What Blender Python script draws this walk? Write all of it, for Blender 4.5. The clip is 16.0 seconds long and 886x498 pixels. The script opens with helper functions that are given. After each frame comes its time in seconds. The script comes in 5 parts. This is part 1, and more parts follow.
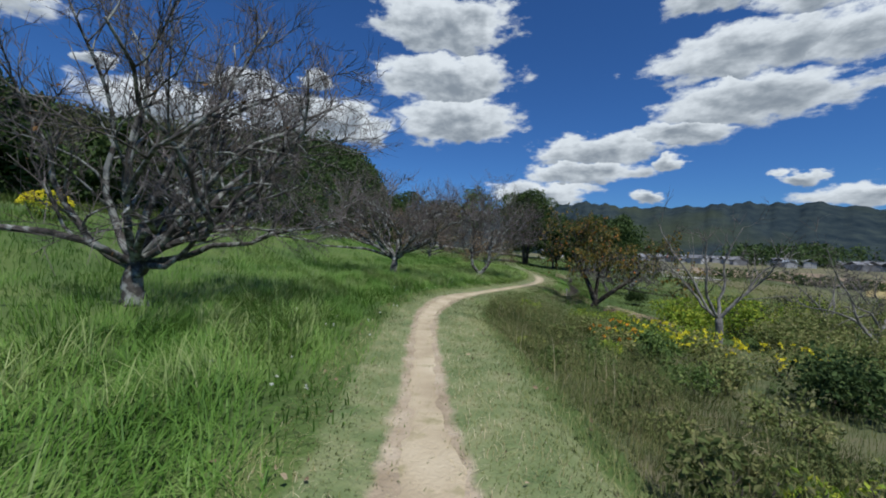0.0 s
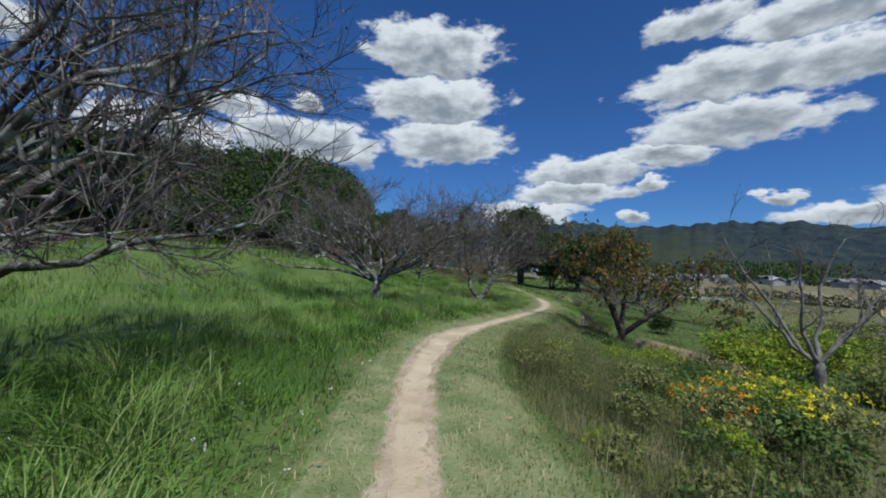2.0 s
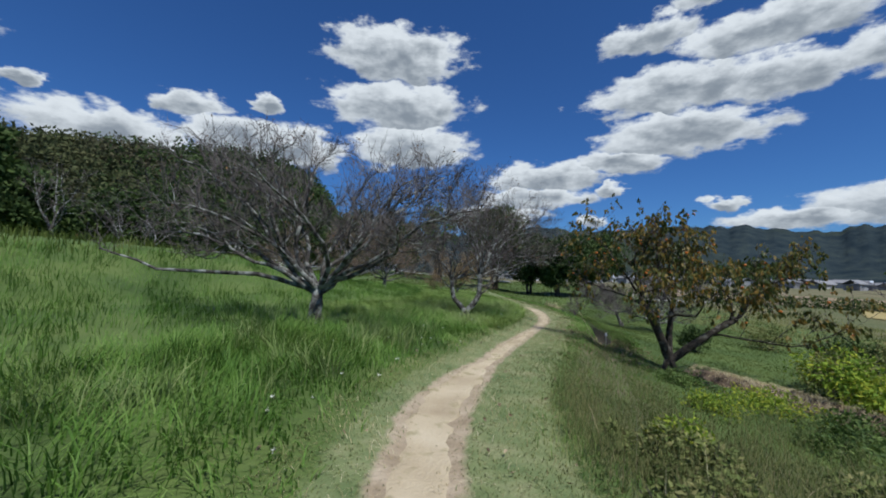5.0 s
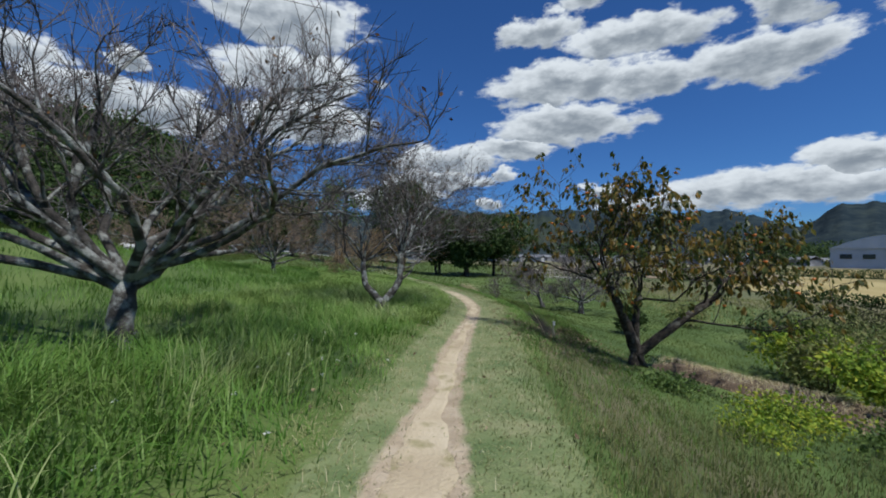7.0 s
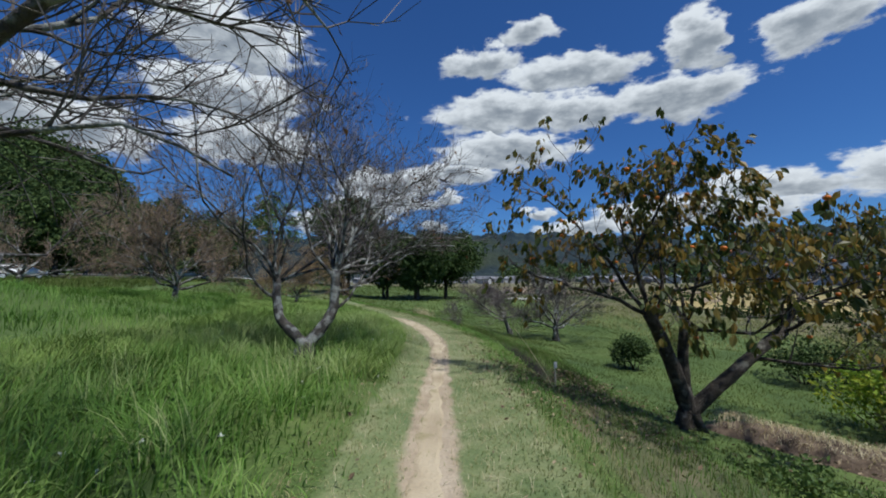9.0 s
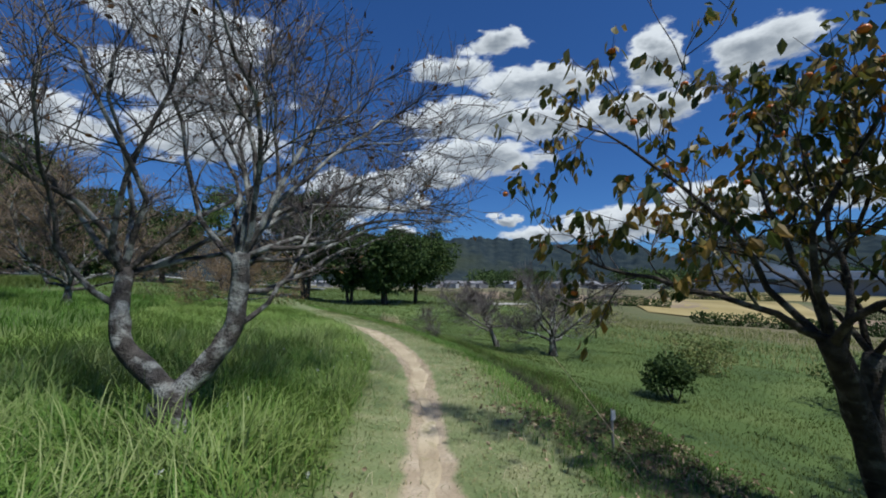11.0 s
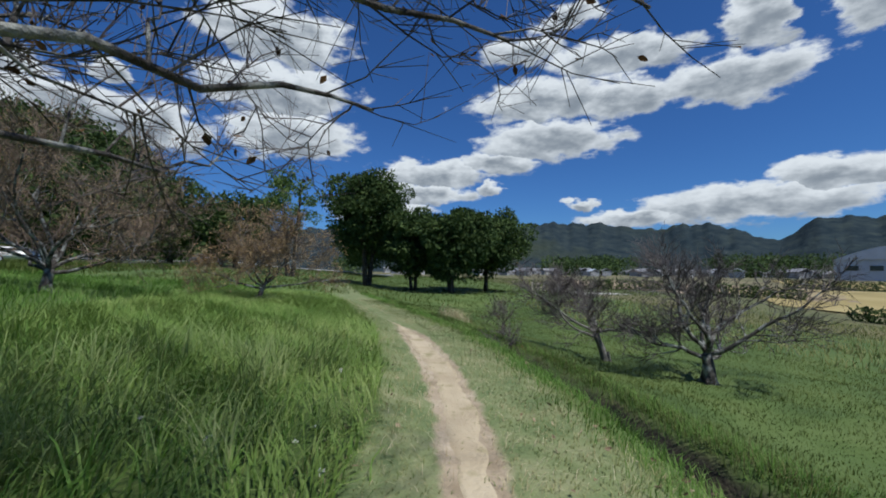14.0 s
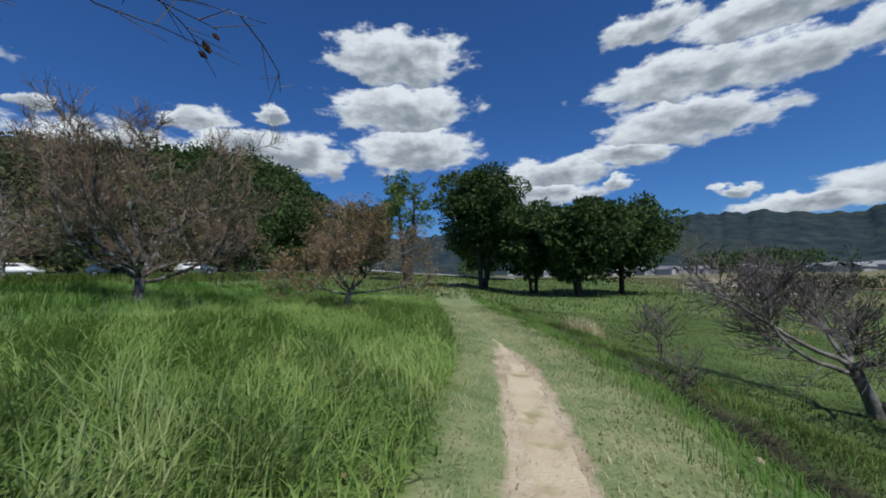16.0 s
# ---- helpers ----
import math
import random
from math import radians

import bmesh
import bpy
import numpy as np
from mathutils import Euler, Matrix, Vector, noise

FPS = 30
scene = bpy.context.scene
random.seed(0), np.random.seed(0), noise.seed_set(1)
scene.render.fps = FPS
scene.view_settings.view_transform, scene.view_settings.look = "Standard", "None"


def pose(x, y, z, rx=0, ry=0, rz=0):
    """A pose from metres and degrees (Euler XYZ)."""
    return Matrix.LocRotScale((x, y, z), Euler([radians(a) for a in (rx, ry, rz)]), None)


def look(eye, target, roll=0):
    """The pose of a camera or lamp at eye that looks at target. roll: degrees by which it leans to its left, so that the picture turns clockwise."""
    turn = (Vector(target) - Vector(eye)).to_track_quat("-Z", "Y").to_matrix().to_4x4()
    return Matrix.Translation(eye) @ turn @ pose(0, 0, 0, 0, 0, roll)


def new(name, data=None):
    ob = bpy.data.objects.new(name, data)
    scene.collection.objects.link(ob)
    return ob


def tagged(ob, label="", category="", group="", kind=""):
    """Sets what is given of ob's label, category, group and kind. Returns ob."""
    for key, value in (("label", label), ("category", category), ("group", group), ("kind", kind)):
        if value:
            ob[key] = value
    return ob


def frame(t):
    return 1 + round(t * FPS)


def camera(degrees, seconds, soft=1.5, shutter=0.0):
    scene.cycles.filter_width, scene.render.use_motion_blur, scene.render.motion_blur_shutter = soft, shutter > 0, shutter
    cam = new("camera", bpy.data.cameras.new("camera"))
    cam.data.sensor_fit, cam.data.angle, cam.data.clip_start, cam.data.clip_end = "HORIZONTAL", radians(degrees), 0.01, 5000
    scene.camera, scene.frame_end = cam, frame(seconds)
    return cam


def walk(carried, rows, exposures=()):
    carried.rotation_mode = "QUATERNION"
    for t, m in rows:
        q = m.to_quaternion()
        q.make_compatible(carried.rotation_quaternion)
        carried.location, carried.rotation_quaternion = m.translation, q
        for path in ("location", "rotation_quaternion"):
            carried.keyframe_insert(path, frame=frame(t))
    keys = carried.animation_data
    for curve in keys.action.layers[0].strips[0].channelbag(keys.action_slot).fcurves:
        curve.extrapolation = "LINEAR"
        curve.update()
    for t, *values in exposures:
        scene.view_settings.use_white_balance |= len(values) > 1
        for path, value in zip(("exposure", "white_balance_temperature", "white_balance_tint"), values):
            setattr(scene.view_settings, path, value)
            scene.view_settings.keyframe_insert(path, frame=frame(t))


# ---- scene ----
cam = camera(95.8, 16.0, soft=1.9)
PATH = [
    (0, look((0.000, 0.000, 1.400), (-0.175, 2.693, 1.383), 2.26)),
    (0.5, look((-0.054, 0.789, 1.370), (-0.213, 3.483, 1.378), 1.77)),
    (1, look((-0.184, 1.621, 1.369), (-0.329, 4.317, 1.422), 1.58)),
    (1.5, look((-0.193, 2.398, 1.427), (-0.332, 5.093, 1.523), 1.79)),
    (2, look((-0.340, 3.225, 1.400), (-0.450, 5.921, 1.520), 1.91)),
    (2.5, look((-0.448, 4.035, 1.381), (-0.528, 6.730, 1.499), 1.64)),
    (3, look((-0.618, 4.848, 1.345), (-0.666, 7.546, 1.449), 1.76)),
    (3.2, look((-0.633, 5.169, 1.335), (-0.675, 7.866, 1.445), 1.87)),
    (5.3, look((-0.810, 8.429, 1.300), (-0.609, 11.117, 1.462), 1.16)),
    (5.5, look((-0.834, 8.760, 1.303), (-0.564, 11.442, 1.451), 1.12)),
    (6, look((-0.852, 9.584, 1.222), (-0.405, 12.244, 1.354), 0.76)),
    (6.5, look((-0.823, 10.428, 1.216), (-0.202, 13.053, 1.294), 0.51)),
    (7, look((-0.795, 11.228, 1.227), (-0.027, 13.816, 1.270), 0.53)),
    (7.5, look((-0.680, 12.031, 1.196), (0.208, 14.580, 1.259), 0.22)),
    (8, look((-0.544, 12.804, 1.168), (0.437, 15.315, 1.306), -0.20)),
    (8.5, look((-0.309, 13.569, 1.103), (0.729, 16.055, 1.291), -0.55)),
    (9, look((-0.036, 14.347, 1.108), (1.064, 16.804, 1.304), -0.30)),
    (9.2, look((0.078, 14.642, 1.143), (1.197, 17.093, 1.327), -0.29)),
    (11.3, look((1.115, 17.631, 0.954), (2.415, 19.986, 1.182), 0.36)),
    (11.5, look((1.241, 17.920, 0.929), (2.520, 20.288, 1.150), 0.35)),
    (12, look((1.540, 18.605, 0.915), (2.728, 21.023, 1.094), -0.03)),
    (12.5, look((1.862, 19.279, 0.911), (2.924, 21.757, 1.053), 0.07)),
    (13, look((2.183, 19.959, 0.887), (3.147, 22.477, 1.024), 0.49)),
    (13.5, look((2.580, 20.646, 0.872), (3.484, 23.186, 1.013), 0.44)),
    (14, look((2.947, 21.294, 0.862), (3.807, 23.850, 0.999), 0.40)),
    (14.5, look((3.291, 21.992, 0.817), (4.058, 24.578, 0.935), 0.03)),
    (15, look((3.542, 22.704, 0.784), (4.118, 25.339, 0.909), -0.33)),
    (15.5, look((3.811, 23.372, 0.752), (4.084, 26.051, 0.936), -1.38)),
    (16, look((4.037, 24.110, 0.724), (4.092, 26.803, 0.892), -1.35)),
]
walk(cam, PATH, exposures=[(0, 0.06, 6050, 8), (16, 0.06, 6050, 8)])

# ---- world, sun, exposure ----
SUN_AZ, SUN_EL = 154.0, 62.0      # degrees from ahead, to the right; above the horizon


def sun_way():
    a, e = radians(SUN_AZ), radians(SUN_EL)
    return Vector((math.sin(a) * math.cos(e), math.cos(a) * math.cos(e), math.sin(e)))


sun_data = bpy.data.lights.new("sun", "SUN")
sun_data.energy, sun_data.angle, sun_data.color = 4.3, radians(2.2), (1.0, 0.95, 0.87)
sun = new("sun", sun_data)
sun.matrix_world = look((0, 0, 200), Vector((0, 0, 200)) - sun_way())

# cumulus puffs: degrees right of ahead, degrees up, half width, half height
CLOUDS_MIDDLE = [(-4.5, 28.8, 11.0, 4.0), (-4.4, 22.6, 11.0, 3.6), (-2.6, 17.4, 10.0, 3.5), (17.5, 13.6, 9.8, 2.3),
                 (15.7, 10.7, 8.5, 1.8), (9.1, 8.0, 7.5, 2.2), (26.0, 11.4, 2.2, 0.9), (23.4, 6.9, 2.4, 0.9)]
CLOUDS_RIGHT = [(34.0, 22.5, 12.5, 2.9), (43.0, 21.8, 8.0, 2.6), (55.0, 21.7, 9.8, 2.7), (33.6, 17.6, 11.0, 3.2),
                (26.8, 14.8, 6.0, 1.9), (30.0, 29.1, 6.5, 2.3), (42.5, 26.6, 10.0, 2.5), (37.2, 31.7, 4.6, 1.7),
                (57.5, 27.5, 3.6, 3.8), (68.7, 25.5, 6.0, 2.8)]
CLOUDS_LOW = [(38.4, 9.0, 2.6, 0.8), (44.0, 7.0, 7.0, 1.5), (56.0, 8.0, 13.0, 2.5), (63.5, 10.2, 6.0, 2.0), (76.0, 10.0, 9.0, 3.0)]
CLOUDS_LEFT = [(-18.5, 16.0, 7.6, 3.2), (-30.9, 19.2, 4.4, 1.7), (-24.0, 16.2, 9.0, 2.9), (-45.0, 17.7, 1.6, 0.8),
               (-22.2, 20.8, 2.6, 1.0), (-38.0, 14.5, 9.0, 3.0), (-56.0, 22.0, 9.0, 3.0)]
CLOUDS_BEHIND = [(120.0, 20.0, 14.0, 4.0), (160.0, 30.0, 16.0, 4.0), (-160.0, 18.0, 14.0, 4.0), (-85.0, 12.0, 12.0, 3.0), (95.0, 32.0, 12.0, 4.0)]


def make_world():
    world = bpy.data.worlds.new("sky")
    scene.world = world
    world.use_nodes = True
    nt = world.node_tree
    nt.nodes.clear()
    N = nt.nodes.new

    def link(a, b):
        nt.links.new(a, b)

    def math_node(op, a, b=None, c=None, clamp=False):
        n = N("ShaderNodeMath")
        n.operation, n.use_clamp = op, clamp
        for i, v in enumerate((a, b, c)):
            if v is None:
                continue
            if isinstance(v, (int, float)):
                n.inputs[i].default_value = v
            else:
                link(v, n.inputs[i])
        return n.outputs[0]

    def vec(op, a, b=None):
        n = N("ShaderNodeVectorMath")
        n.operation = op
        for i, v in enumerate((a, b)):
            if v is None:
                continue
            if isinstance(v, tuple):
                n.inputs[i].default_value = v
            else:
                link(v, n.inputs[i])
        return n.outputs[1] if op == "LENGTH" else n.outputs[0]

    sky = N("ShaderNodeTexSky")
    sky.sky_type, sky.sun_disc = "NISHITA", False
    sky.sun_elevation, sky.sun_rotation = radians(SUN_EL), radians(SUN_AZ)
    sky.air_density, sky.dust_density, sky.ozone_density = 1.0, 0.1, 3.5
    tex = N("ShaderNodeTexCoord")
    sep = N("ShaderNodeSeparateXYZ")
    link(tex.outputs["Generated"], sep.inputs[0])
    az = math_node("MULTIPLY", math_node("ARCTAN2", sep.outputs[0], sep.outputs[1]), 57.2958)
    el = math_node("MULTIPLY", math_node("ARCSINE", sep.outputs[2]), 57.2958)
    comb = N("ShaderNodeCombineXYZ")
    link(az, comb.inputs[0])
    link(el, comb.inputs[1])
    p = comb.outputs[0]

    def fbm(vector, scale, detail, rough):
        n = N("ShaderNodeTexNoise")
        n.inputs["Scale"].default_value, n.inputs["Detail"].default_value = scale, detail
        n.inputs["Roughness"].default_value = rough
        link(vector, n.inputs["Vector"])
        return n

    # billowing edges: the sky's angles are pushed about by noise
    stretched = vec("MULTIPLY", p, (0.5, 1.0, 1.0))
    warp = fbm(stretched, 0.28, 5.0, 0.6)
    pushed = vec("ADD", p, vec("MULTIPLY", vec("SUBTRACT", warp.outputs["Color"], (0.5, 0.5, 0.5)), (9.0, 4.2, 0.0)))
    best = None
    height = None
    for a, b, w, h in CLOUDS_MIDDLE + CLOUDS_RIGHT + CLOUDS_LOW + CLOUDS_LEFT + CLOUDS_BEHIND:
        q = vec("MULTIPLY", vec("SUBTRACT", pushed, (a, b, 0.0)), (1.0 / w, 1.0 / h, 0.0))
        m = math_node("SUBTRACT", 1.0, vec("LENGTH", q))
        s = N("ShaderNodeSeparateXYZ")
        link(q, s.inputs[0])
        if best is None:
            best, height = m, s.outputs[1]
        else:
            over = math_node("GREATER_THAN", m, best)
            mix = N("ShaderNodeMix")
            mix.data_type = "FLOAT"
            link(over, mix.inputs[0])
            link(height, mix.inputs[2])
            link(s.outputs[1], mix.inputs[3])
            height = mix.outputs[0]
            best = math_node("MAXIMUM", best, m)
    fine = fbm(stretched, 0.62, 7.0, 0.6)
    body = math_node("ADD", best, math_node("MULTIPLY", math_node("SUBTRACT", fine.outputs["Fac"], 0.48), 1.15))
    ramp = N("ShaderNodeMapRange")
    ramp.interpolation_type = "SMOOTHSTEP"
    ramp.inputs["From Min"].default_value, ramp.inputs["From Max"].default_value = 0.0, 0.32
    link(body, ramp.inputs["Value"])
    cover = ramp.outputs[0]
    # thick bases are greyer than the sunlit tops
    lift = fbm(stretched, 0.55, 4.0, 0.55)
    tone = math_node("ADD", math_node("MULTIPLY", height, 0.5), math_node("MULTIPLY", math_node("SUBTRACT", lift.outputs["Fac"], 0.5), 1.5))
    tone = math_node("ADD", tone, math_node("MULTIPLY", body, -0.9))
    tone = math_node("ADD", tone, 0.33)
    shade = N("ShaderNodeMapRange")
    shade.interpolation_type = "SMOOTHSTEP"
    shade.inputs["From Min"].default_value, shade.inputs["From Max"].default_value = -0.75, 0.45
    link(tone, shade.inputs["Value"])
    cloud = N("ShaderNodeMix")
    cloud.data_type = "RGBA"
    link(shade.outputs[0], cloud.inputs[0])
    cloud.inputs[6].default_value = (2.35, 2.65, 3.0, 1)
    cloud.inputs[7].default_value = (7.2, 7.4, 7.5, 1)
    tint = N("ShaderNodeMix")
    tint.data_type, tint.blend_type = "RGBA", "MULTIPLY"
    tint.inputs[0].default_value = 1.0
    link(sky.outputs[0], tint.inputs[6])
    tint.inputs[7].default_value = (0.29, 0.495, 0.79, 1)
    mixed = N("ShaderNodeMix")
    mixed.data_type = "RGBA"
    link(cover, mixed.inputs[0])
    link(tint.outputs[2], mixed.inputs[6])
    link(cloud.outputs[2], mixed.inputs[7])
    bg = N("ShaderNodeBackground")
    bg.inputs["Strength"].default_value = 0.1
    link(mixed.outputs[2], bg.inputs["Color"])
    out = N("ShaderNodeOutputWorld")
    link(bg.outputs[0], out.inputs["Surface"])


make_world()

# ---- materials ----


def material(name, colours, scale=6.0, rough=0.85, bump=0.0, bump_scale=40.0, detail=6.0, island=0.0, per_object=0.0,
             leafy=0.0, patches=None, patch_scale=1.5, patch_edge=(0.5, 0.62), spec=0.3, metal=0.0, relief=0.03):
    """Noise-mixed colours; leafy: share of light let through; island/per_object: random brightness; patches: a third colour in blotches."""
    m = bpy.data.materials.new(name)
    m.use_nodes = True
    nt = m.node_tree
    nt.nodes.clear()
    N, link = nt.nodes.new, nt.links.new
    geo, obj, tex = N("ShaderNodeNewGeometry"), N("ShaderNodeObjectInfo"), N("ShaderNodeTexCoord")
    noise_a = N("ShaderNodeTexNoise")
    noise_a.inputs["Scale"].default_value, noise_a.inputs["Detail"].default_value = scale, detail
    link(tex.outputs["Object"], noise_a.inputs["Vector"])
    ramp = N("ShaderNodeValToRGB")
    stops = ramp.color_ramp.elements
    for i, c in enumerate(colours):
        e = stops[i] if i < 2 else stops.new(0.5)
        e.color = (*c, 1)
    n = len(colours)
    for i in range(n):
        stops[i].position = 0.28 + 0.44 * i / max(1, n - 1)
        stops[i].color = (*colours[i], 1)
    if island:
        add = N("ShaderNodeMath")
        add.operation = "MULTIPLY_ADD"
        link(geo.outputs["Random Per Island"], add.inputs[0])
        add.inputs[1].default_value = island
        sub = N("ShaderNodeMath")
        sub.operation = "SUBTRACT"
        link(noise_a.outputs["Fac"], sub.inputs[0])
        sub.inputs[1].default_value = island * 0.5
        link(sub.outputs[0], add.inputs[2])
        link(add.outputs[0], ramp.inputs[0])
    elif per_object:
        add = N("ShaderNodeMath")
        add.operation = "MULTIPLY_ADD"
        link(obj.outputs["Random"], add.inputs[0])
        add.inputs[1].default_value = per_object
        link(noise_a.outputs["Fac"], add.inputs[2])
        link(add.outputs[0], ramp.inputs[0])
    else:
        link(noise_a.outputs["Fac"], ramp.inputs[0])
    colour = ramp.outputs[0]
    if patches:
        blot = N("ShaderNodeTexNoise")
        blot.inputs["Scale"].default_value, blot.inputs["Detail"].default_value = patch_scale, 5.0
        link(tex.outputs["Object"], blot.inputs["Vector"])
        edge = N("ShaderNodeMapRange")
        edge.inputs["From Min"].default_value, edge.inputs["From Max"].default_value = patch_edge
        link(blot.outputs["Fac"], edge.inputs["Value"])
        mix = N("ShaderNodeMix")
        mix.data_type = "RGBA"
        link(edge.outputs[0], mix.inputs[0])
        link(colour, mix.inputs[6])
        mix.inputs[7].default_value = (*patches, 1)
        colour = mix.outputs[2]
    bsdf = N("ShaderNodeBsdfPrincipled")
    bsdf.inputs["Roughness"].default_value, bsdf.inputs["Metallic"].default_value = rough, metal
    bsdf.inputs["Specular IOR Level"].default_value = spec
    link(colour, bsdf.inputs["Base Color"])
    if bump:
        grain = N("ShaderNodeTexNoise")
        grain.inputs["Scale"].default_value, grain.inputs["Detail"].default_value = bump_scale, 5.0
        link(tex.outputs["Object"], grain.inputs["Vector"])
        b = N("ShaderNodeBump")
        b.inputs["Strength"].default_value, b.inputs["Distance"].default_value = bump, relief
        link(grain.outputs["Fac"], b.inputs["Height"])
        link(b.outputs[0], bsdf.inputs["Normal"])
    shader = bsdf.outputs[0]
    if leafy:
        thin = N("ShaderNodeBsdfTranslucent")
        link(colour, thin.inputs["Color"])
        both = N("ShaderNodeMixShader")
        both.inputs[0].default_value = leafy
        link(shader, both.inputs[1])
        link(thin.outputs[0], both.inputs[2])
        shader = both.outputs[0]
    out = N("ShaderNodeOutputMaterial")
    link(shader, out.inputs["Surface"])
    return m


M = {}
M["grass_tall"] = material("grass_tall", [(0.07, 0.155, 0.021), (0.122, 0.235, 0.036), (0.225, 0.325, 0.085)], scale=0.55, island=0.35, leafy=0.3, rough=0.6)
M["grass_bright"] = material("grass_bright", [(0.141, 0.226, 0.0464), (0.188, 0.287, 0.0618), (0.294, 0.362, 0.116)], scale=0.4, island=0.35, leafy=0.3, rough=0.6)
M["grass_mown"] = material("grass_mown", [(0.112, 0.152, 0.042), (0.195, 0.22, 0.074), (0.32, 0.315, 0.15)], scale=0.9, island=0.4, leafy=0.2, rough=0.7)
M["grass_pale"] = material("grass_pale", [(0.14, 0.215, 0.055), (0.235, 0.31, 0.1), (0.36, 0.41, 0.17)], scale=0.9, island=0.45, leafy=0.3, rough=0.6)
M["straw"] = material("straw", [(0.30, 0.24, 0.12), (0.46, 0.39, 0.23), (0.6, 0.54, 0.36)], scale=3.0, island=0.5, leafy=0.15)
M["weed"] = material("weed", [(0.125, 0.165, 0.045), (0.205, 0.235, 0.075), (0.31, 0.285, 0.12)], scale=0.8, island=0.5, leafy=0.25)
M["terrace"] = material("terrace", [(0.054, 0.083, 0.013), (0.086, 0.122, 0.02), (0.135, 0.162, 0.037)], scale=0.45, island=0.35, leafy=0.3, rough=0.6)
M["feathery"] = material("feathery", [(0.085, 0.12, 0.034), (0.14, 0.168, 0.053), (0.215, 0.21, 0.086)], scale=0.8, island=0.5, leafy=0.35)
M["weed_stem"] = material("weed_stem", [(0.11, 0.10, 0.04), (0.18, 0.16, 0.075), (0.28, 0.24, 0.13)], scale=3.0, island=0.5)
M["bark"] = material("bark", [(0.034, 0.030, 0.027), (0.068, 0.061, 0.055), (0.125, 0.115, 0.104)], scale=9.0, rough=0.95, bump=0.9, bump_scale=45.0,
                     patches=(0.29, 0.30, 0.28), patch_scale=6.0, patch_edge=(0.48, 0.60))
M["bark_dark"] = material("bark_dark", [(0.02, 0.017, 0.014), (0.05, 0.042, 0.034), (0.10, 0.085, 0.07)], scale=10.0, rough=0.95, bump=0.9, bump_scale=45.0,
                          patches=(0.16, 0.155, 0.13), patch_scale=6.0, patch_edge=(0.56, 0.66))
M["bark_pale"] = material("bark_pale", [(0.11, 0.10, 0.09), (0.19, 0.18, 0.165), (0.28, 0.27, 0.25)], scale=9.0, rough=0.95, bump=0.8, bump_scale=45.0)
M["twig"] = material("twig", [(0.06, 0.05, 0.048), (0.105, 0.09, 0.086), (0.17, 0.15, 0.142)], scale=4.0, island=0.5, rough=0.9)
M["twig_red"] = material("twig_red", [(0.11, 0.08, 0.058), (0.17, 0.125, 0.092), (0.24, 0.185, 0.14)], scale=4.0, island=0.5, rough=0.9)
M["dead_leaf"] = material("dead_leaf", [(0.05, 0.03, 0.015), (0.12, 0.065, 0.03), (0.22, 0.12, 0.05)], scale=5.0, island=0.6, leafy=0.25)
M["russet_leaf"] = material("russet_leaf", [(0.19, 0.125, 0.062), (0.3, 0.205, 0.10), (0.4, 0.29, 0.15)], scale=3.0, island=0.6, leafy=0.3)
M["persimmon_leaf"] = material("persimmon_leaf", [(0.045, 0.07, 0.018), (0.085, 0.105, 0.024), (0.165, 0.145, 0.034), (0.3, 0.19, 0.04)], scale=1.6, island=0.45, leafy=0.45, rough=0.45)
M["fruit"] = material("fruit", [(0.55, 0.13, 0.02), (0.68, 0.2, 0.03)], scale=8.0, rough=0.4)
M["evergreen"] = material("evergreen", [(0.03, 0.055, 0.018), (0.054, 0.09, 0.027), (0.092, 0.135, 0.042)], scale=0.7, island=0.5, leafy=0.25, rough=0.75, spec=0.15)
M["light_leaf"] = material("light_leaf", [(0.06, 0.11, 0.025), (0.11, 0.175, 0.04), (0.18, 0.245, 0.06)], scale=0.7, island=0.5, leafy=0.3, rough=0.6)
M["far_wood"] = material("far_wood", [(0.055, 0.07, 0.034), (0.085, 0.1, 0.046), (0.125, 0.13, 0.064)], scale=0.08, island=0.5, leafy=0.2, spec=0.0,
                         patches=(0.125, 0.105, 0.08), patch_scale=0.016, patch_edge=(0.46, 0.62))
M["yellow_leaf"] = material("yellow_leaf", [(0.13, 0.22, 0.025), (0.26, 0.36, 0.04), (0.44, 0.46, 0.05)], scale=1.5, island=0.5, leafy=0.35)
M["petal_yellow"] = material("petal_yellow", [(0.72, 0.62, 0.02), (0.85, 0.76, 0.05)], scale=9.0, leafy=0.3)
M["petal_orange"] = material("petal_orange", [(0.6, 0.22, 0.02), (0.75, 0.36, 0.03)], scale=9.0, leafy=0.3)
M["petal_white"] = material("petal_white", [(0.7, 0.7, 0.62), (0.8, 0.8, 0.75)], scale=9.0, leafy=0.3)
M["litter"] = material("litter", [(0.11, 0.075, 0.045), (0.22, 0.155, 0.095), (0.4, 0.31, 0.2)], scale=4.0, island=0.7)
M["soil"] = material("soil", [(0.055, 0.038, 0.026), (0.11, 0.078, 0.052), (0.18, 0.135, 0.095)], scale=5.0, bump=0.8, bump_scale=18.0)
M["dirt"] = material("dirt", [(0.33, 0.262, 0.17), (0.45, 0.37, 0.248), (0.54, 0.46, 0.325)], scale=1.4, bump=0.55, bump_scale=30.0, detail=9.0,
                     patches=(0.27, 0.24, 0.12), patch_scale=4.0, patch_edge=(0.57, 0.72))
M["weathered_wood"] = material("weathered_wood", [(0.3, 0.27, 0.22), (0.5, 0.47, 0.4)], scale=14.0, bump=0.4)
M["tag"] = material("tag", [(0.7, 0.7, 0.68), (0.8, 0.8, 0.78)], scale=10.0)
